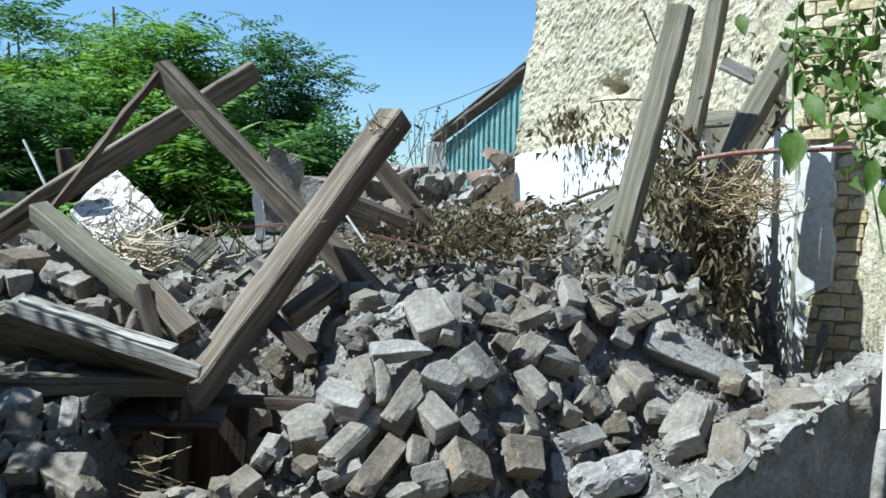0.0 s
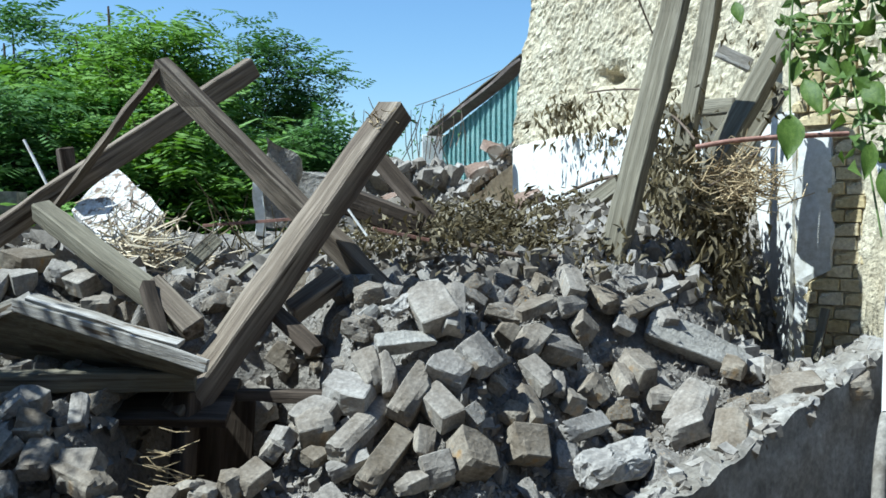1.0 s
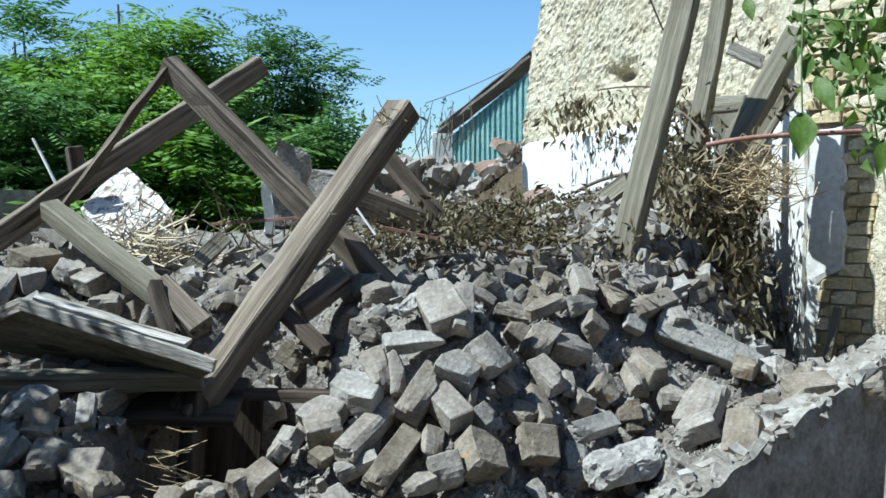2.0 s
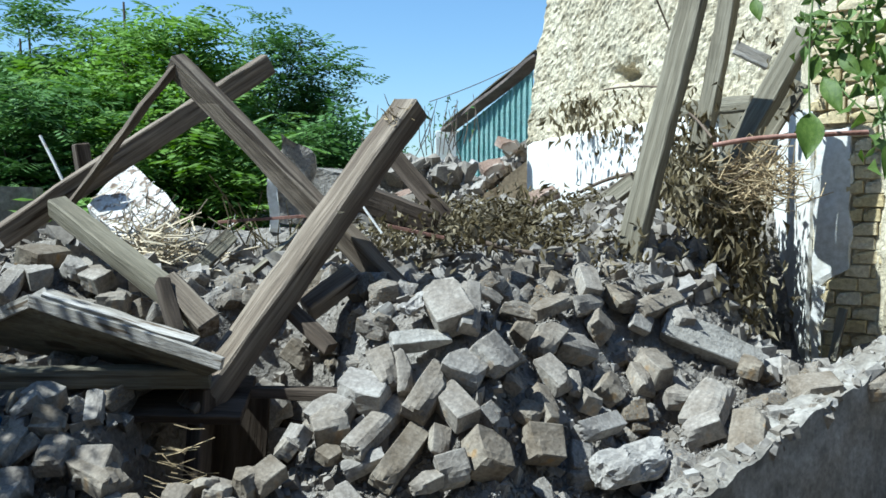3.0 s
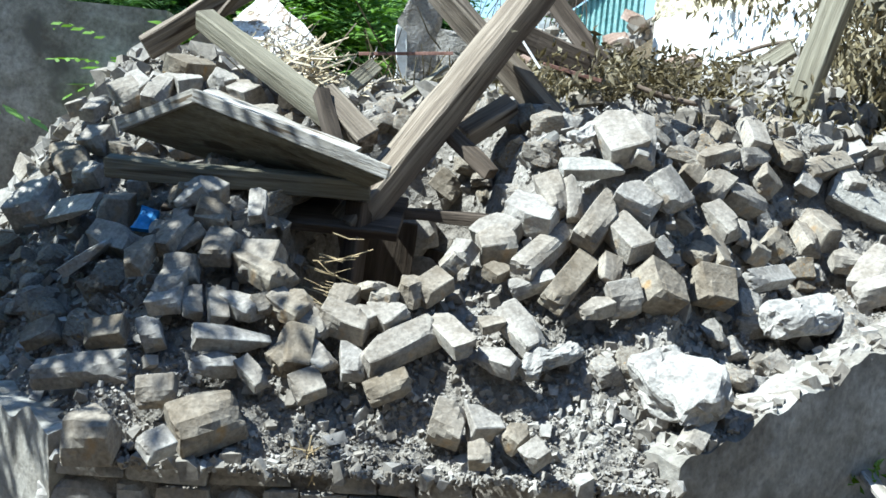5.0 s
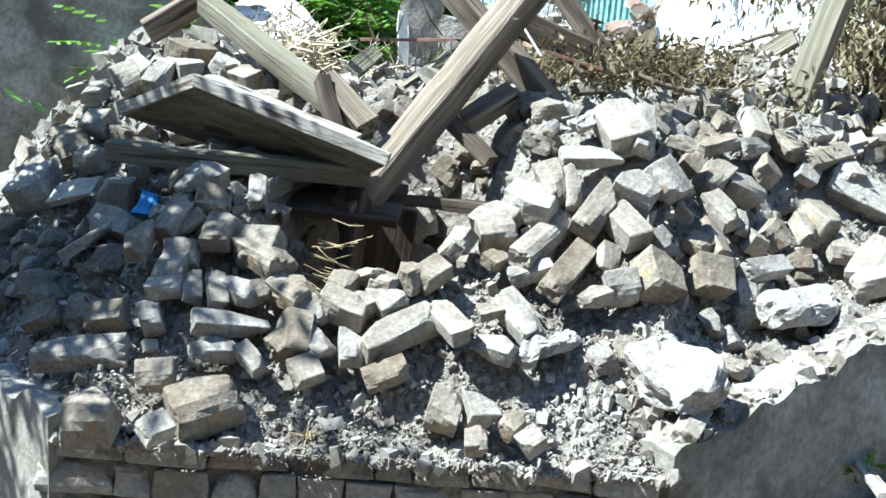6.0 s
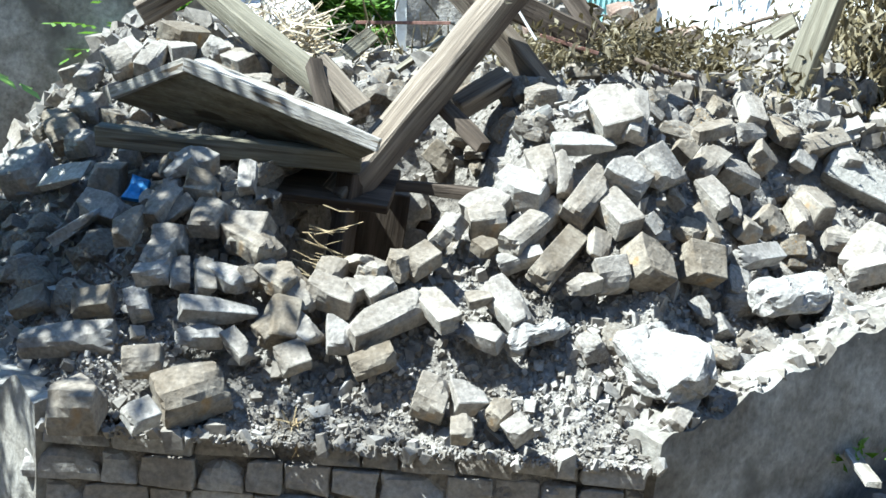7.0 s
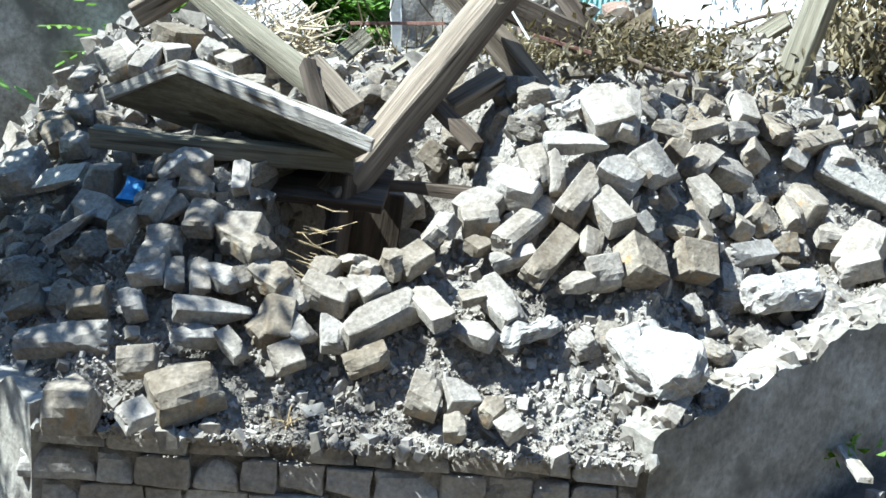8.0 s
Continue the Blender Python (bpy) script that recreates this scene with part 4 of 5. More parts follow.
rng = random.Random(77)
STONES = [mesh_of("stone", rough_block(60 + s, 5, 0.05), M_BLOCK) for s in range(10)]
spots = []
for k in range(1150):
    x = rng.uniform(-2.4, 1.4)
    y = wall_line(x) + 0.16 + rng.random() * 1.75
    if all((x - p) ** 2 + (y - q) ** 2 >= r * r for p, q, r in laid):
        spots.append((x, y))
spots.sort(key=lambda p: p[0] ** 2 + p[1] ** 2)
for k, (x, y) in enumerate(spots[:280]):
    s = rng.uniform(0.04, 0.085)
    ob = new("rubble_stone", STONES[k % 10])
    ob.matrix_world = pose(x, y, heap_top(x, y) + s * 0.25, rng.uniform(-50, 50), rng.uniform(-50, 50), rng.uniform(0, 360)) @ Matrix.Diagonal((s * rng.uniform(1, 1.5), s, s * rng.uniform(0.6, 0.9), 1))
    tagged(ob, "small broken stone lying among the blocks", "rubble", "stones of the heap")
rest = iter(spots[280:])


def on_rest(rng):
    x, y = next(rest)
    return Vector((x, y, heap_top(x, y) + 0.015))


pebbles("broken_stones", len(spots) - 280, on_rest, (0.05, 0.10), M_GRAVEL, "broken stones lying further up the heap", 12)
pebbles("small_stones", 3600, on_heap, (0.013, 0.045), M_GRAVEL, "small broken stones strewn over the heap", 3)
pebbles("gravel", 15000, on_heap, (0.005, 0.017), M_GRAVEL, "crushed mortar and gravel between the blocks", 4)
pebbles("gravel", 19000, on_edge, (0.003, 0.013), M_GRAVEL, "crumbled mortar along the broken wall top", 5)
pebbles("small_stones", 1000, on_edge, (0.010, 0.040), M_GRAVEL, "broken bits of stone and mortar along the wall top", 17)
pebbles("gravel", 700, on_wall_top, (0.014, 0.05), M_GRAVEL, "broken render and mortar on the wall top", 15)
pebbles("gravel", 1500, on_lane, (0.01, 0.06), M_GRAVEL, "stones and grit fallen beside the wall", 6)


def on_ruin(rng):
    u = rng.random()
    p = Vector((0.0, 6.95, 1.52)).lerp(Vector((0.62, 7.05, 2.0)), u)
    return p + Vector((rng.gauss(0, 0.04), rng.uniform(0.02, 0.42), rng.gauss(0.02, 0.03)))


def on_far(rng):
    p = Vector((-0.672, 6.163, 1.632)).lerp(Vector((0.711, 5.555, 1.558)), rng.random())
    return p + Vector((rng.gauss(0, 0.05), rng.gauss(0, 0.5), rng.gauss(-0.10, 0.035)))


pebbles("wall_rubble", 220, on_ruin, (0.035, 0.10), M_GRAVEL, "broken stones on the slope of the ruined wall", 8)
pebbles("wall_rubble", 420, on_far, (0.03, 0.10), M_GRAVEL, "broken stones strewn before the far wall", 9)


def on_crest(rng):
    p = Vector((-0.768, 7.455, 1.839)).lerp(Vector((0.069, 7.295, 1.815)), rng.random())
    return p + Vector((rng.gauss(0, 0.03), rng.uniform(0, 0.35), rng.gauss(0.0, 0.03)))


pebbles("wall_rubble", 150, on_crest, (0.04, 0.15), M_GRAVEL, "loose stones on the crest of the far wall", 12)
timber("pale_board", (0.631, 2.426, 0.501), (0.626, 2.232, 0.495), 0.035, 0.015, M_BOARD, "pale painted scrap of board lying by the wall", seed=41, category="board")

# ---- straw, withered leaves, vines ----
def sticks(name, n, place, length, radius, material, label, seed, kind="stuff"):
    rng = random.Random(seed)
    verts, faces = [], []
    for i in range(n):
        p, d = place(rng)
        d = d.normalized()
        L = rng.uniform(*length)
        side = d.cross(Vector((rng.uniform(-1, 1), rng.uniform(-1, 1), rng.uniform(-1, 1)))).normalized()
        up = d.cross(side)
        bend = (side * rng.uniform(-0.15, 0.15) + Vector((0, 0, -0.06))) * L
        o = len(verts)
        for u, r in ((-0.5, 1.0), (0.0, 0.9), (0.5, 0.6)):
            c = p + d * L * u + bend * (1 - 4 * u * u)
            for a in (0, 2.09, 4.19):
                verts.append(c + (side * math.cos(a) + up * math.sin(a)) * radius * r)
        for q in (0, 3):
            for a in range(3):
                faces.append((o + q + a, o + q + (a + 1) % 3, o + q + 3 + (a + 1) % 3, o + q + 3 + a))
    ob = new(name, raw(name, verts, faces, material))
    return tagged(ob, label, "straw", kind=kind)


def fan(centre, axis, spread, size):
    c, ax = Vector(centre), Vector(axis)

    def place(rng):
        p = c + Vector([rng.gauss(0, 1) * k for k in size])
        return p, ax + Vector([rng.gauss(0, 1) for _ in range(3)]) * spread
    return place


sticks("straw", 120, fan((-1.090, 3.526, 1.385), (0.8, -0.4, 0.0), 0.35, (0.08, 0.10, 0.04)), (0.12, 0.32), 0.004, M_REEDSTALK, "loose straw spilling from the reed panel", 3)
sticks("reed_stubble", 90, fan((-1.244, 3.748, 1.478), (0.25, -0.5, 0.6), 0.6, (0.09, 0.05, 0.06)), (0.03, 0.09), 0.0035, M_REED, "broken pale reeds on the fallen panel", 15)
sticks("straw", 60, fan((-1.212, 3.701, 1.472), (0.6, -0.4, 0.5), 0.5, (0.10, 0.08, 0.05)), (0.05, 0.16), 0.003, M_REEDSTALK, "straw stubble on the reed panel", 5)
sticks("straw", 260, fan((1.085, 3.481, 1.650), (1.0, -0.3, 0.0), 0.75, (0.075, 0.10, 0.055)), (0.05, 0.17), 0.0026, M_STRAW, "nest of dry straw stuffed between the planks", 6)
sticks("straw", 13, fan((-0.745, 2.480, 0.900), (1.0, -0.1, 0.0), 0.25, (0.04, 0.05, 0.03)), (0.07, 0.14), 0.0018, M_STRAW, "straw stalks poking from the dark hollow", 7)
sticks("straw", 9, fan((-0.720, 2.380, 0.810), (1.0, -0.1, -0.2), 0.25, (0.03, 0.04, 0.02)), (0.07, 0.13), 0.0016, M_STRAW, "straw stalks poking from the dark hollow", 8)
sticks("straw", 60, fan((-0.672, 1.970, 0.547), (0.1, -0.4, -0.8), 0.6, (0.012, 0.012, 0.02)), (0.03, 0.08), 0.0018, M_STRAW, "tuft of straw in the broken wall top", 9)
sticks("straw", 80, fan((-0.787, 4.102, 1.373), (0.1, 0.0, 1.0), 0.7, (0.20, 0.2, 0.08)), (0.1, 0.3), 0.004, M_DEAD, "dry weed stalks behind the timbers", 10)
sticks("twigs", 14, fan((-1.080, 2.205, 0.733), (0.7, -0.1, -0.4), 0.6, (0.07, 0.05, 0.02)), (0.15, 0.3), 0.004, M_BARK, "thin dry twigs on the stones", 11)


def leaves(name, n, place, size, material, label, seed, droop=0.6, category="leaves", parent=None, kind="stuff", aspect=0.36):
    """Single leaves, each a folded blade."""
    rng = random.Random(seed)
    verts, faces = [], []
    for i in range(n):
        p = place(rng)
        d = Vector((rng.gauss(0, 1), rng.gauss(0, 1), rng.gauss(0, 0.6) - droop * 2)).normalized()
        side = d.cross(Vector((rng.gauss(0, 1), rng.gauss(0, 1), rng.gauss(0, 1)))).normalized()
        nn = d.cross(side)
        L = rng.uniform(*size)
        w = L * aspect * rng.uniform(0.7, 1.2)
        o = len(verts)
        curl = nn * L * rng.uniform(0.05, 0.3)
        verts += [p, p + d * L * 0.45 + side * w * 0.5 + curl, p + d * L - curl * 0.6, p + d * L * 0.45 - side * w * 0.5 + curl * 0.8, p + d * L * 0.5]
        faces += [(o, o + 1, o + 4), (o + 1, o + 2, o + 4), (o + 2, o + 3, o + 4), (o + 3, o, o + 4)]
    ob = new(name, raw(name, verts, faces, material))
    if parent:
        ob.parent = parent
    return tagged(ob, label, category, kind=kind)


def path_cloud(points, spread, bias=1.0):
    pts = [Vector(p) for p in points]

    def place(rng):
        k = rng.random() * (len(pts) - 1)
        i = min(int(k), len(pts) - 2)
        p = pts[i].lerp(pts[i + 1], k - i)
        return p + Vector((rng.gauss(0, spread[0]), rng.gauss(0, spread[1]), rng.gauss(0, spread[2])))
    return place


sticks("splinters", 16, fan((-0.215, 3.059, 1.843), (0.2, -0.2, -0.6), 0.6, (0.02, 0.015, 0.02)), (0.03, 0.08), 0.002, M_STRAW, "splintered wood fibres at the beam end", 16)
# withered creeper over the ledge, down the planks and over the debris
leaves("dead_vine", 170, path_cloud([(0.660, 5.936, 2.060), (0.693, 5.836, 2.075), (0.834, 5.515, 2.046), (0.906, 5.097, 2.038), (0.918, 4.910, 1.775)], (0.09, 0.12, 0.075)), (0.037, 0.087), M_DEAD, "withered brown creeper hanging over the ledge", 21, 0.9)
leaves("dead_vine", 90, path_cloud([(0.691, 5.824, 2.194), (0.763, 5.722, 2.115)], (0.05, 0.1, 0.05)), (0.037, 0.081), M_DEAD, "withered brown creeper hanging over the ledge", 22, 0.9)
leaves("dead_vine", 2600, path_cloud([(0.988, 4.171, 1.888), (0.959, 3.985, 1.638), (0.947, 3.833, 1.431), (1.011, 3.810, 1.295), (1.039, 3.744, 1.210)], (0.085, 0.20, 0.10)), (0.03, 0.08), M_DEAD, "mass of withered creeper leaves on the planks", 23, 0.8)
leaves("dead_vine", 1900, path_cloud([(1.180, 4.077, 1.662), (1.172, 4.080, 1.473), (1.146, 4.027, 1.241), (1.119, 3.970, 1.106)], (0.055, 0.08, 0.09)), (0.025, 0.07), M_DEAD, "mass of withered creeper leaves on the planks", 24, 0.8)
leaves("dead_vine", 2600, path_cloud([(-0.307, 3.585, 1.428), (-0.009, 3.699, 1.479), (0.194, 3.794, 1.454), (0.395, 3.777, 1.410), (0.577, 3.651, 1.393)], (0.14, 0.25, 0.045)), (0.022, 0.056), M_DEAD, "withered leaves tangled over the debris", 25, 0.3)
leaves("dead_vine", 500, path_cloud([(0.250, 4.393, 1.543), (0.531, 4.569, 1.543), (0.686, 4.346, 1.518)], (0.2, 0.25, 0.05)), (0.025, 0.056), M_DEAD, "withered leaves tangled over the debris", 26, 0.3)
for k, pts in enumerate(([(0.597, 4.662, 1.612), (0.702, 4.544, 1.683), (0.802, 4.426, 1.695)], [(0.073, 3.397, 1.424), (0.230, 3.337, 1.371), (0.403, 3.372, 1.375)], [(0.801, 5.303, 2.183), (0.917, 5.079, 2.186), (1.048, 4.853, 2.143)], [(0.977, 3.664, 1.793), (0.938, 3.770, 1.889), (0.928, 3.873, 1.921)],
                         [(0.967, 3.467, 1.627), (1.075, 3.454, 1.688), (1.141, 3.408, 1.766)], [(0.974, 4.794, 2.584), (1.050, 4.811, 2.419)])):
    tagged(tube("vine_stem", pts, 0.009 if k < 2 else 0.005, M_BARK), "dry woody creeper stem", "vine")
leaves("dead_vine", 50, path_cloud([(1.141, 3.861, 2.295), (1.230, 3.820, 2.219), (1.281, 3.762, 2.006), (1.263, 3.756, 1.843)], (0.04, 0.04, 0.06)), (0.025, 0.056), M_DEAD, "withered creeper at the top of the planks", 27, 0.8)

# green creeper at the pillar
vine = new("creeper", None)
vine.location = (1.6, 3.5, 1.2)
tagged(vine, "green creeper with broad leaves climbing the pillar", "vine")
for k, pts in enumerate(([(1.297, 2.814, 1.462), (1.289, 2.922, 1.753), (1.269, 3.009, 2.024), (1.271, 3.067, 2.283)], [(1.139, 3.124, 2.260), (1.103, 3.078, 1.998), (1.108, 3.044, 1.815)], [(1.299, 2.804, 1.794), (1.228, 2.944, 1.806), (1.181, 3.054, 1.959)], [(1.320, 2.863, 2.101), (1.217, 3.016, 2.112), (1.122, 3.148, 2.174)])):
    st = tube("stem", pts, 0.0032, M_VINE)
    st.parent, st.matrix_parent_inverse = vine, Matrix.Translation(-Vector(vine.location))


def broad_leaf(base_at, tip, width, seed, parent):
    a, b = Vector(base_at), Vector(tip)
    d = b - a
    side = d.normalized().cross(Vector((0.2, 1, 0.25))).normalized()
    nn = d.normalized().cross(side)
    bm = bmesh.new()
    mid, le, ri = [], [], []
    for i, wv in enumerate((0.05, 0.62, 0.95, 1.0, 0.8, 0.45, 0.03)):
        c = a + d * i / 6 + nn * d.length * 0.12 * math.sin(i / 6 * 3.1)
        mid.append(bm.verts.new(c))
        le.append(bm.verts.new(c + side * width * wv * 0.5 + nn * width * 0.16))
        ri.append(bm.verts.new(c - side * width * wv * 0.5 + nn * width * 0.12))
    for i in range(6):
        bm.faces.new((mid[i], mid[i + 1], le[i + 1], le[i]))
        bm.faces.new((mid[i], ri[i], ri[i + 1], mid[i + 1]))
    ob = part("leaf", bm, M_VINE, parent, smooth=True)
    ob.matrix_parent_inverse = Matrix.Translation(-Vector(parent.location))
    return ob


for k, (p, q, wv) in enumerate((((1.086, 2.996, 1.837), (1.055, 2.933, 1.688), 0.085), ((1.153, 3.065, 1.957), (1.182, 2.982, 1.831), 0.06), ((1.262, 2.825, 1.746), (1.229, 2.790, 1.628), 0.05), ((1.192, 3.040, 2.028), (1.239, 2.978, 1.949), 0.05),
                                ((1.269, 3.010, 2.015), (1.243, 2.978, 1.932), 0.05), ((1.280, 2.909, 1.923), (1.317, 2.846, 1.848), 0.07), ((1.251, 2.724, 1.659), (1.259, 2.668, 1.530), 0.06), ((1.146, 3.110, 2.039), (1.119, 3.080, 1.944), 0.045),
                                ((1.023, 3.376, 2.268), (1.036, 3.336, 2.182), 0.045), ((1.206, 3.125, 2.133), (1.253, 3.060, 2.085), 0.05), ((1.274, 2.942, 2.082), (1.293, 2.871, 2.119), 0.06), ((1.094, 3.002, 1.723), (1.052, 2.962, 1.755), 0.04))):
    broad_leaf(p, q, wv, k, vine)
cr = leaves("foliage", 150, path_cloud([(1.343, 2.898, 1.751), (1.295, 2.905, 1.905), (1.266, 3.005, 2.058), (1.265, 3.092, 2.181), (1.340, 2.941, 2.218)], (0.055, 0.06, 0.07)), (0.03, 0.085), M_VINE, "", 31, 0.4, "", aspect=0.6)
cr2 = leaves("foliage", 80, path_cloud([(1.173, 3.238, 2.173), (1.228, 3.179, 2.087), (1.265, 3.128, 1.969)], (0.05, 0.05, 0.05)), (0.03, 0.07), M_VINE, "", 32, 0.4, "", aspect=0.6)
for o in (cr, cr2):
    o.parent, o.matrix_parent_inverse = vine, Matrix.Translation(-Vector(vine.location))


# ---- trees and bushes at the back ----
def tree(x, y, z0, top, spread, n, material, seed, label, squash=1.0, low=0.0, name="tree"):
    """A many-stemmed small tree: trunk and limbs, and a crown of pinnate sprays with gaps."""
    rng = random.Random(seed)
    root = new(name, None)
    root.location = (x, y, z0)
    tagged(root, label, "tree")
    limbs = []
    H = top - z0
    for k in range(7):
        a = rng.uniform(0, 6.28)
        r = spread * rng.uniform(0.25, 0.9)
        hh = H * rng.uniform(0.62, 1.0)
        limbs.append([Vector((0, 0, -0.1)), Vector((math.cos(a) * r * 0.3, math.sin(a) * r * 0.3 * squash, hh * 0.45)), Vector((math.cos(a) * r, math.sin(a) * r * squash, hh))])
    limbs[0] = [Vector((0, 0, -0.1)), Vector((0.05, 0, H * 0.5)), Vector((0.0, 0, H))]
    for k, l in enumerate(limbs):
        nm = "trunk" if k == 0 else "limb"
        rad = 0.045 if k == 0 else 0.02
        vs, fs = [], []
        for i in range(7):
            u = i / 6
            p = (l[0] * (1 - u) ** 2 + l[1] * 2 * u * (1 - u) + l[2] * u * u)
            for s in range(6):
                vs.append(p + Vector((math.cos(s * 1.047), math.sin(s * 1.047), 0)) * rad * (1 - 0.8 * u))
        for i in range(6):
            for s in range(6):
                fs.append((i * 6 + s, i * 6 + (s + 1) % 6, i * 6 + 6 + (s + 1) % 6, i * 6 + 6 + s))
        ob = new(nm, raw(nm, vs, fs, M_BARK))
        ob.parent = root
    verts, faces = [], []
    clumps = []
    for k in range(46):
        l = limbs[rng.randrange(len(limbs))]
        u = low + (1 - low) * rng.random() ** 0.7
        p = (l[0] * (1 - u) ** 2 + l[1] * 2 * u * (1 - u) + l[2] * u * u)
        clumps.append((p + Vector((rng.gauss(0, 0.25) * spread, rng.gauss(0, 0.25) * spread * squash, rng.gauss(0, 0.10) * H)), rng.uniform(0.12, 0.30) * (0.55 + 0.45 * (1 - u))))
    for i in range(n):
        c, r = clumps[rng.randrange(len(clumps))]
        p = c + Vector((rng.gauss(0, r), rng.gauss(0, r), rng.gauss(0, r * 0.75)))
        if p.z < 0.02 * H:
            p.z = abs(p.z) + 0.05
        a = rng.uniform(0, 6.28)
        d = Vector((math.cos(a), math.sin(a), rng.uniform(-0.5, 0.7))).normalized()
        side = Vector((-d.y, d.x, rng.uniform(-0.3, 0.3))).normalized()
        L = rng.uniform(0.18, 0.36)
        m = 5
        for j in range(m):
            q = p + d * L * (j + 0.6) / m + Vector((0, 0, -0.18 * L * (j / m) ** 2))
            for sg in (-1, 1):
                ll = L * 0.34 * (1 - 0.4 * abs(j / m - 0.4))
                dd = (side * sg + d * 0.55 + Vector((0, 0, -0.3))).normalized()
                ww = d * ll * 0.19
                o = len(verts)
                verts += [q, q + dd * ll * 0.5 + ww, q + dd * ll, q + dd * ll * 0.5 - ww]
                faces.append((o, o + 1, o + 2, o + 3))
    ob = new("crown", raw("crown", verts, faces, material))
    ob.parent = root
    return root


tree(-3.75, 8.2, 1.3, 2.95, 0.85, 3200, M_LEAFDARK, 1, "dense green tree of heaven behind the ruin")
tree(-2.75, 7.9, 1.3, 3.20, 0.75, 3200, M_LEAF, 2, "sunlit green tree of heaven behind the ruin")
tree(-2.15, 7.4, 1.3, 2.85, 0.6, 2400, M_LEAF, 3, "sunlit green tree of heaven behind the ruin", low=0.1)
tree(-4.3, 9.6, 1.3, 3.3, 1.0, 1700, M_LEAFDARK, 4, "dense green tree of heaven behind the ruin")
tree(-2.35, 11.0, 1.5, 3.45, 0.9, 1700, M_LEAFDARK, 5, "dark green bushy tree further back")
tree(-1.75, 11.5, 1.5, 3.10, 0.6, 1100, M_LEAFDARK, 6, "dark green bushy tree further back")
tree(-1.85, 6.6, 1.25, 2.15, 0.55, 1500, M_LEAF, 7, "low green shrub at the foot of the trees", low=0.0, name="shrub")
tree(-2.9, 6.4, 1.25, 2.2, 0.7, 1500, M_LEAFDARK, 8, "low dark shrub at the foot of the trees", low=0.0, name="shrub")
tree(-1.3, 9.0, 1.4, 2.3, 0.5, 900, M_LEAFDARK, 9, "low dark shrub behind the broken wall", low=0.0, name="shrub")
tree(-2.0, 4.6, 1.2, 1.50, 0.25, 200, M_LEAF, 11, "small green seedling by the timbers", low=0.1, name="shrub")
sticks("bare_twigs", 26, fan((-0.434, 12.457, 2.487), (0.05, 0.0, 1.0), 0.18, (0.35, 0.2, 0.05)), (0.4, 0.9), 0.008, M_BARK, "bare dry weed stalks against the sky", 14)
leaves("bare_twigs", 90, path_cloud([(-0.618, 12.455, 2.414), (-0.029, 12.446, 2.706)], (0.25, 0.2, 0.18)), (0.04, 0.09), M_LEAFDARK, "sparse leaves on dry weed stalks", 33)
leaves("dead_vines", 1100, path_cloud([(-0.245, 4.392, 1.465), (0.309, 4.489, 1.495), (0.674, 4.042, 1.412)], (0.14, 0.2, 0.06)), (0.03, 0.07), M_DEAD, "withered vine leaves strewn over the debris", 41)
# Tree added out of view; its thin crown casts dappled shade on the heap.
tree(-2.4, 2.12, 0.0, 2.85, 0.52, 330, M_LEAF, 12, "leafy tree added out of view to shade the left stones", low=0.66)
leaves("weeds", 60, path_cloud([(0.594, 2.416, 0.500), (0.688, 2.493, 0.496)], (0.03, 0.04, 0.015)), (0.02, 0.045), M_LEAF, "small green weeds beside the wall", 37, -0.5, "weeds")
far_hedge = leaves("far_hedge", 9000, path_cloud([(-22, 26, 2.6), (-9, 24, 2.7), (-3, 24, 2.6)], (1.2, 1.5, 0.6)), (0.15, 0.4), M_LEAFDARK, "distant dark hedge of shrubs", 35, 0.0, "hedge")

# ---- a scrap of blue plastic on the stones ----
slab("plastic_scrap", [(-1.279, 2.467, 0.934), (-1.232, 2.465, 0.936), (-1.238, 2.537, 0.987), (-1.286, 2.539, 0.988)], 0.012, M_BLUE, "crumpled blue plastic scrap", "litter", 4, ragged=0.012, cuts=6)

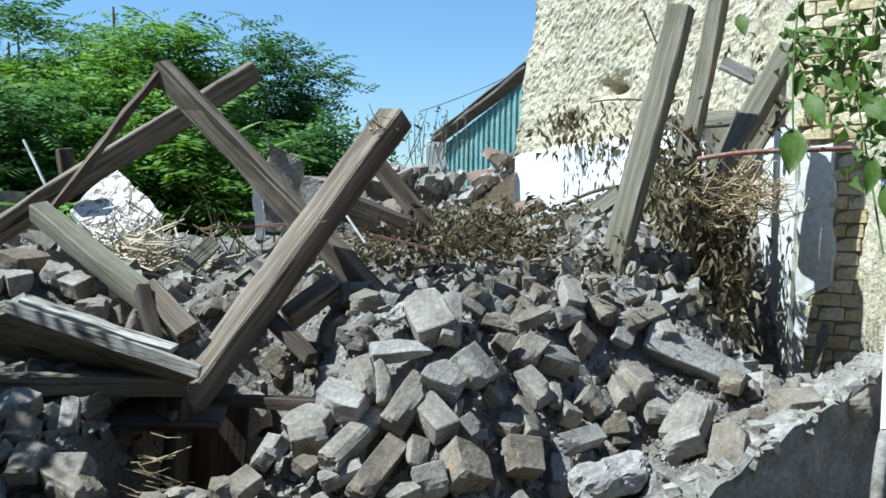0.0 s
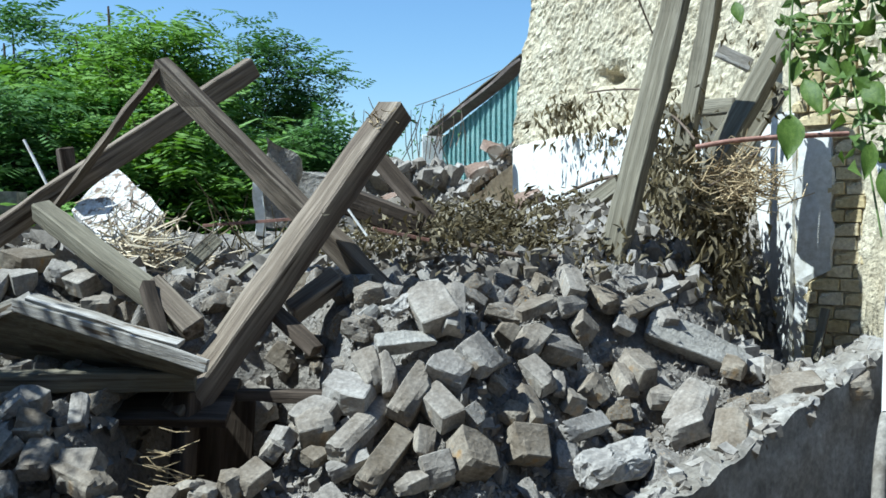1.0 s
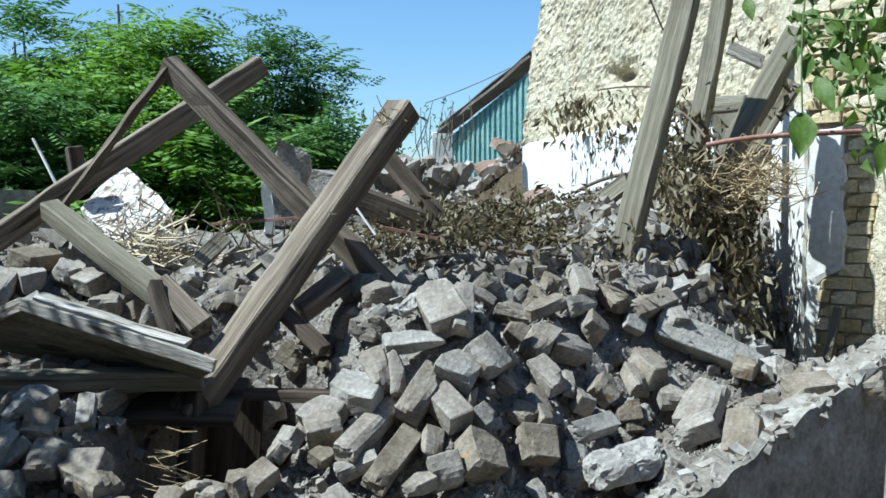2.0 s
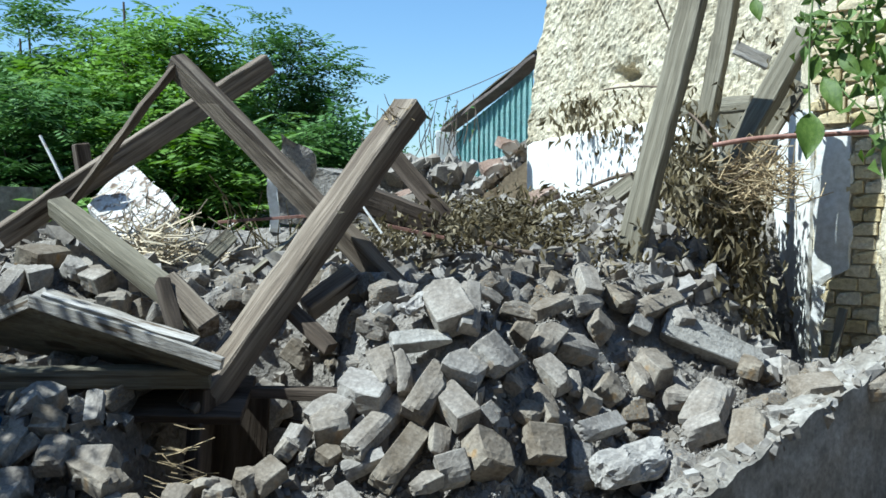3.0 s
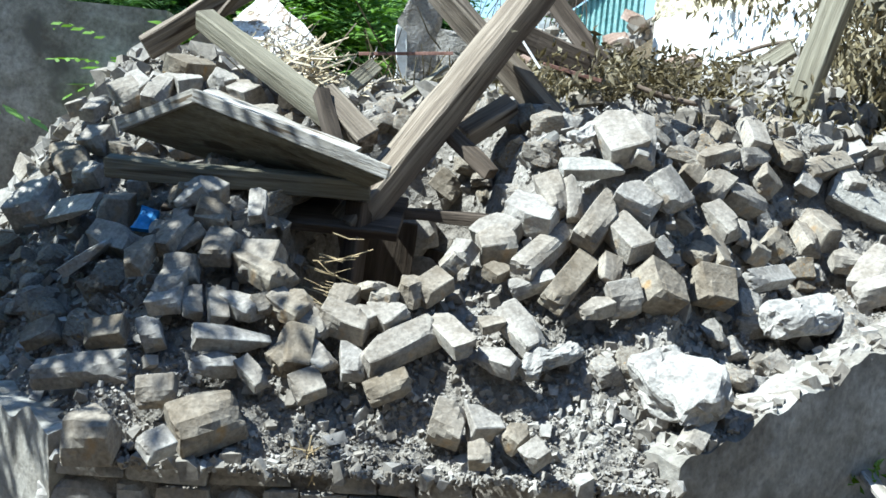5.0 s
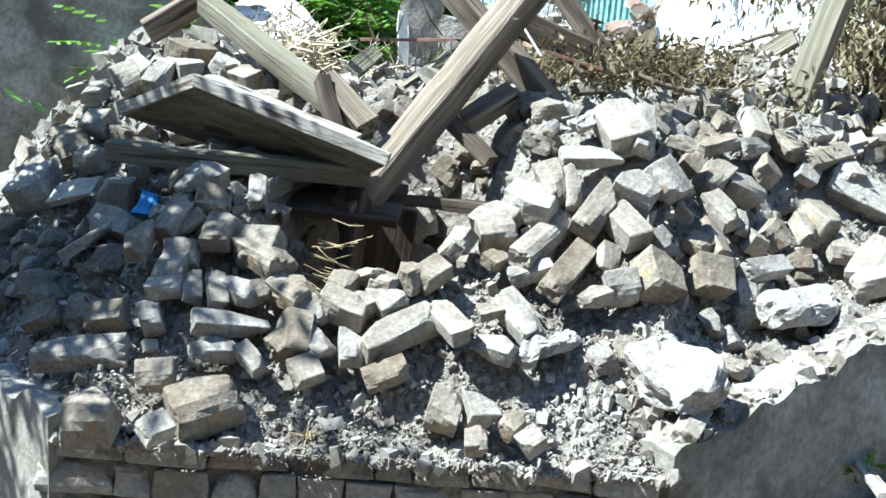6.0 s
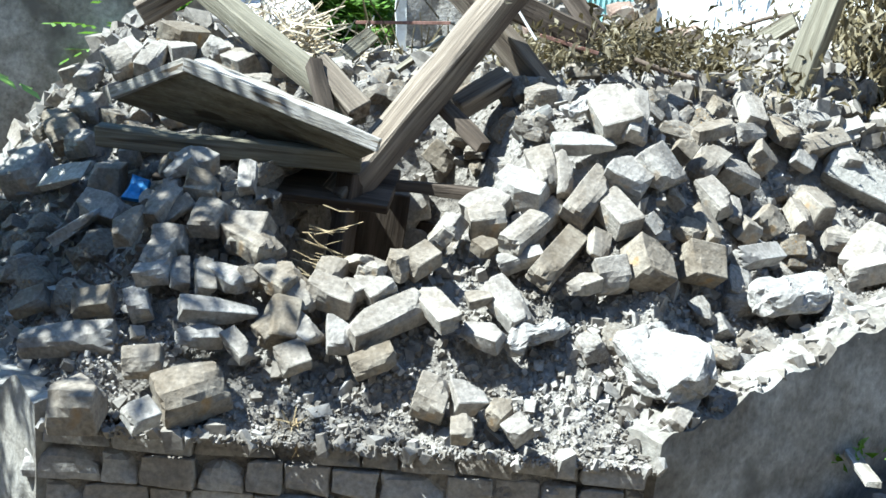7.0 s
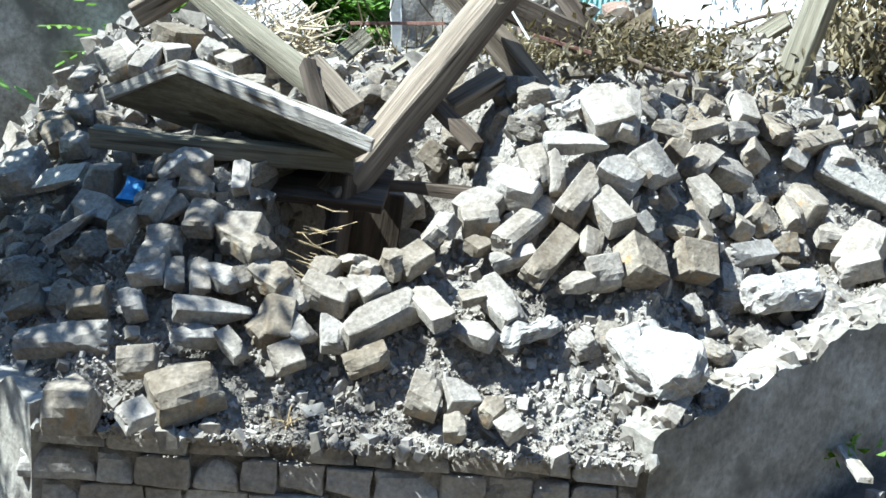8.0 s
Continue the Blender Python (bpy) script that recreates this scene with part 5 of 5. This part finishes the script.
# ---- bricks of the front wall ----
BRICK_MESHES = [mesh_of("brick", rough_block(70 + s, 2 + s % 3, 0.05), M_BRICK) for s in range(6)]
rng = random.Random(11)
fa, fb = Vector((-1.18, 1.872, 0)), Vector((0.10, 2.027, 0))
fd = (fb - fa).normalized()
ang = math.degrees(math.atan2(fd.y, fd.x))
total = (fb - fa).length
z = 0.562
row = 0
while z > 0.0:
    hgt = rng.choice((0.058, 0.066, 0.074)) if row else 0.055
    s = -0.04 if row % 2 else 0.01
    while s < total - 0.02:
        ln_ = rng.choice((0.08, 0.10, 0.12, 0.14, 0.17))
        ln_ = min(ln_, total - s)
        if ln_ > 0.04 and not (row == 0 and rng.random() < 0.12):
            c = fa + fd * (s + ln_ / 2)
            ob = new("brick", BRICK_MESHES[rng.randrange(6)])
            ob.parent = wall_front
            ob.matrix_world = pose(c.x - fd.y * 0.041, c.y + fd.x * 0.041 + rng.uniform(-0.012, 0.01), z - hgt / 2 + rng.uniform(-0.003, 0.003), rng.uniform(-3, 3), rng.uniform(-1.5, 1.5), ang + rng.uniform(-2, 2)) @ Matrix.Diagonal((ln_ - 0.006, 0.09, hgt - 0.004, 1))
        s += ln_
    z -= hgt
    row += 1

# ---- yellow bricks of the pillar ----
YB = [mesh_of("brick", rough_block(90 + s, 2, 0.03), M_YBRICK) for s in range(5)]
z, row = 0.72, 0
pil_ang = math.degrees(math.atan2(PIL_R.y - PIL_L.y, PIL_R.x - PIL_L.x))
pil_w = (PIL_R - PIL_L).length
while z < 2.7:
    hgt = 0.055
    first = 0.48 if 1.26 < z < 1.84 else (0.16 if z < 1.3 else 0.0)
    s = first * pil_w + (0.0 if row % 2 else -0.03)
    while s < pil_w - 0.02:
        ln_ = min(rng.choice((0.10, 0.12, 0.07)), pil_w + rng.uniform(-0.02, 0.015) - s)
        if ln_ > 0.03:
            c = pillar_point((s + ln_ / 2) / pil_w, z + hgt / 2, rng.uniform(-0.032, -0.02))
            ob = new("brick", YB[rng.randrange(5)])
            ob.parent = pillar
            ob.matrix_world = pose(c.x, c.y, c.z, rng.uniform(-2, 2), rng.uniform(-2, 2), pil_ang + rng.uniform(-3, 3)) @ Matrix.Diagonal((ln_ - 0.006, 0.09, hgt - 0.006, 1))
        s += max(ln_, 0.03)
    z += hgt
    row += 1
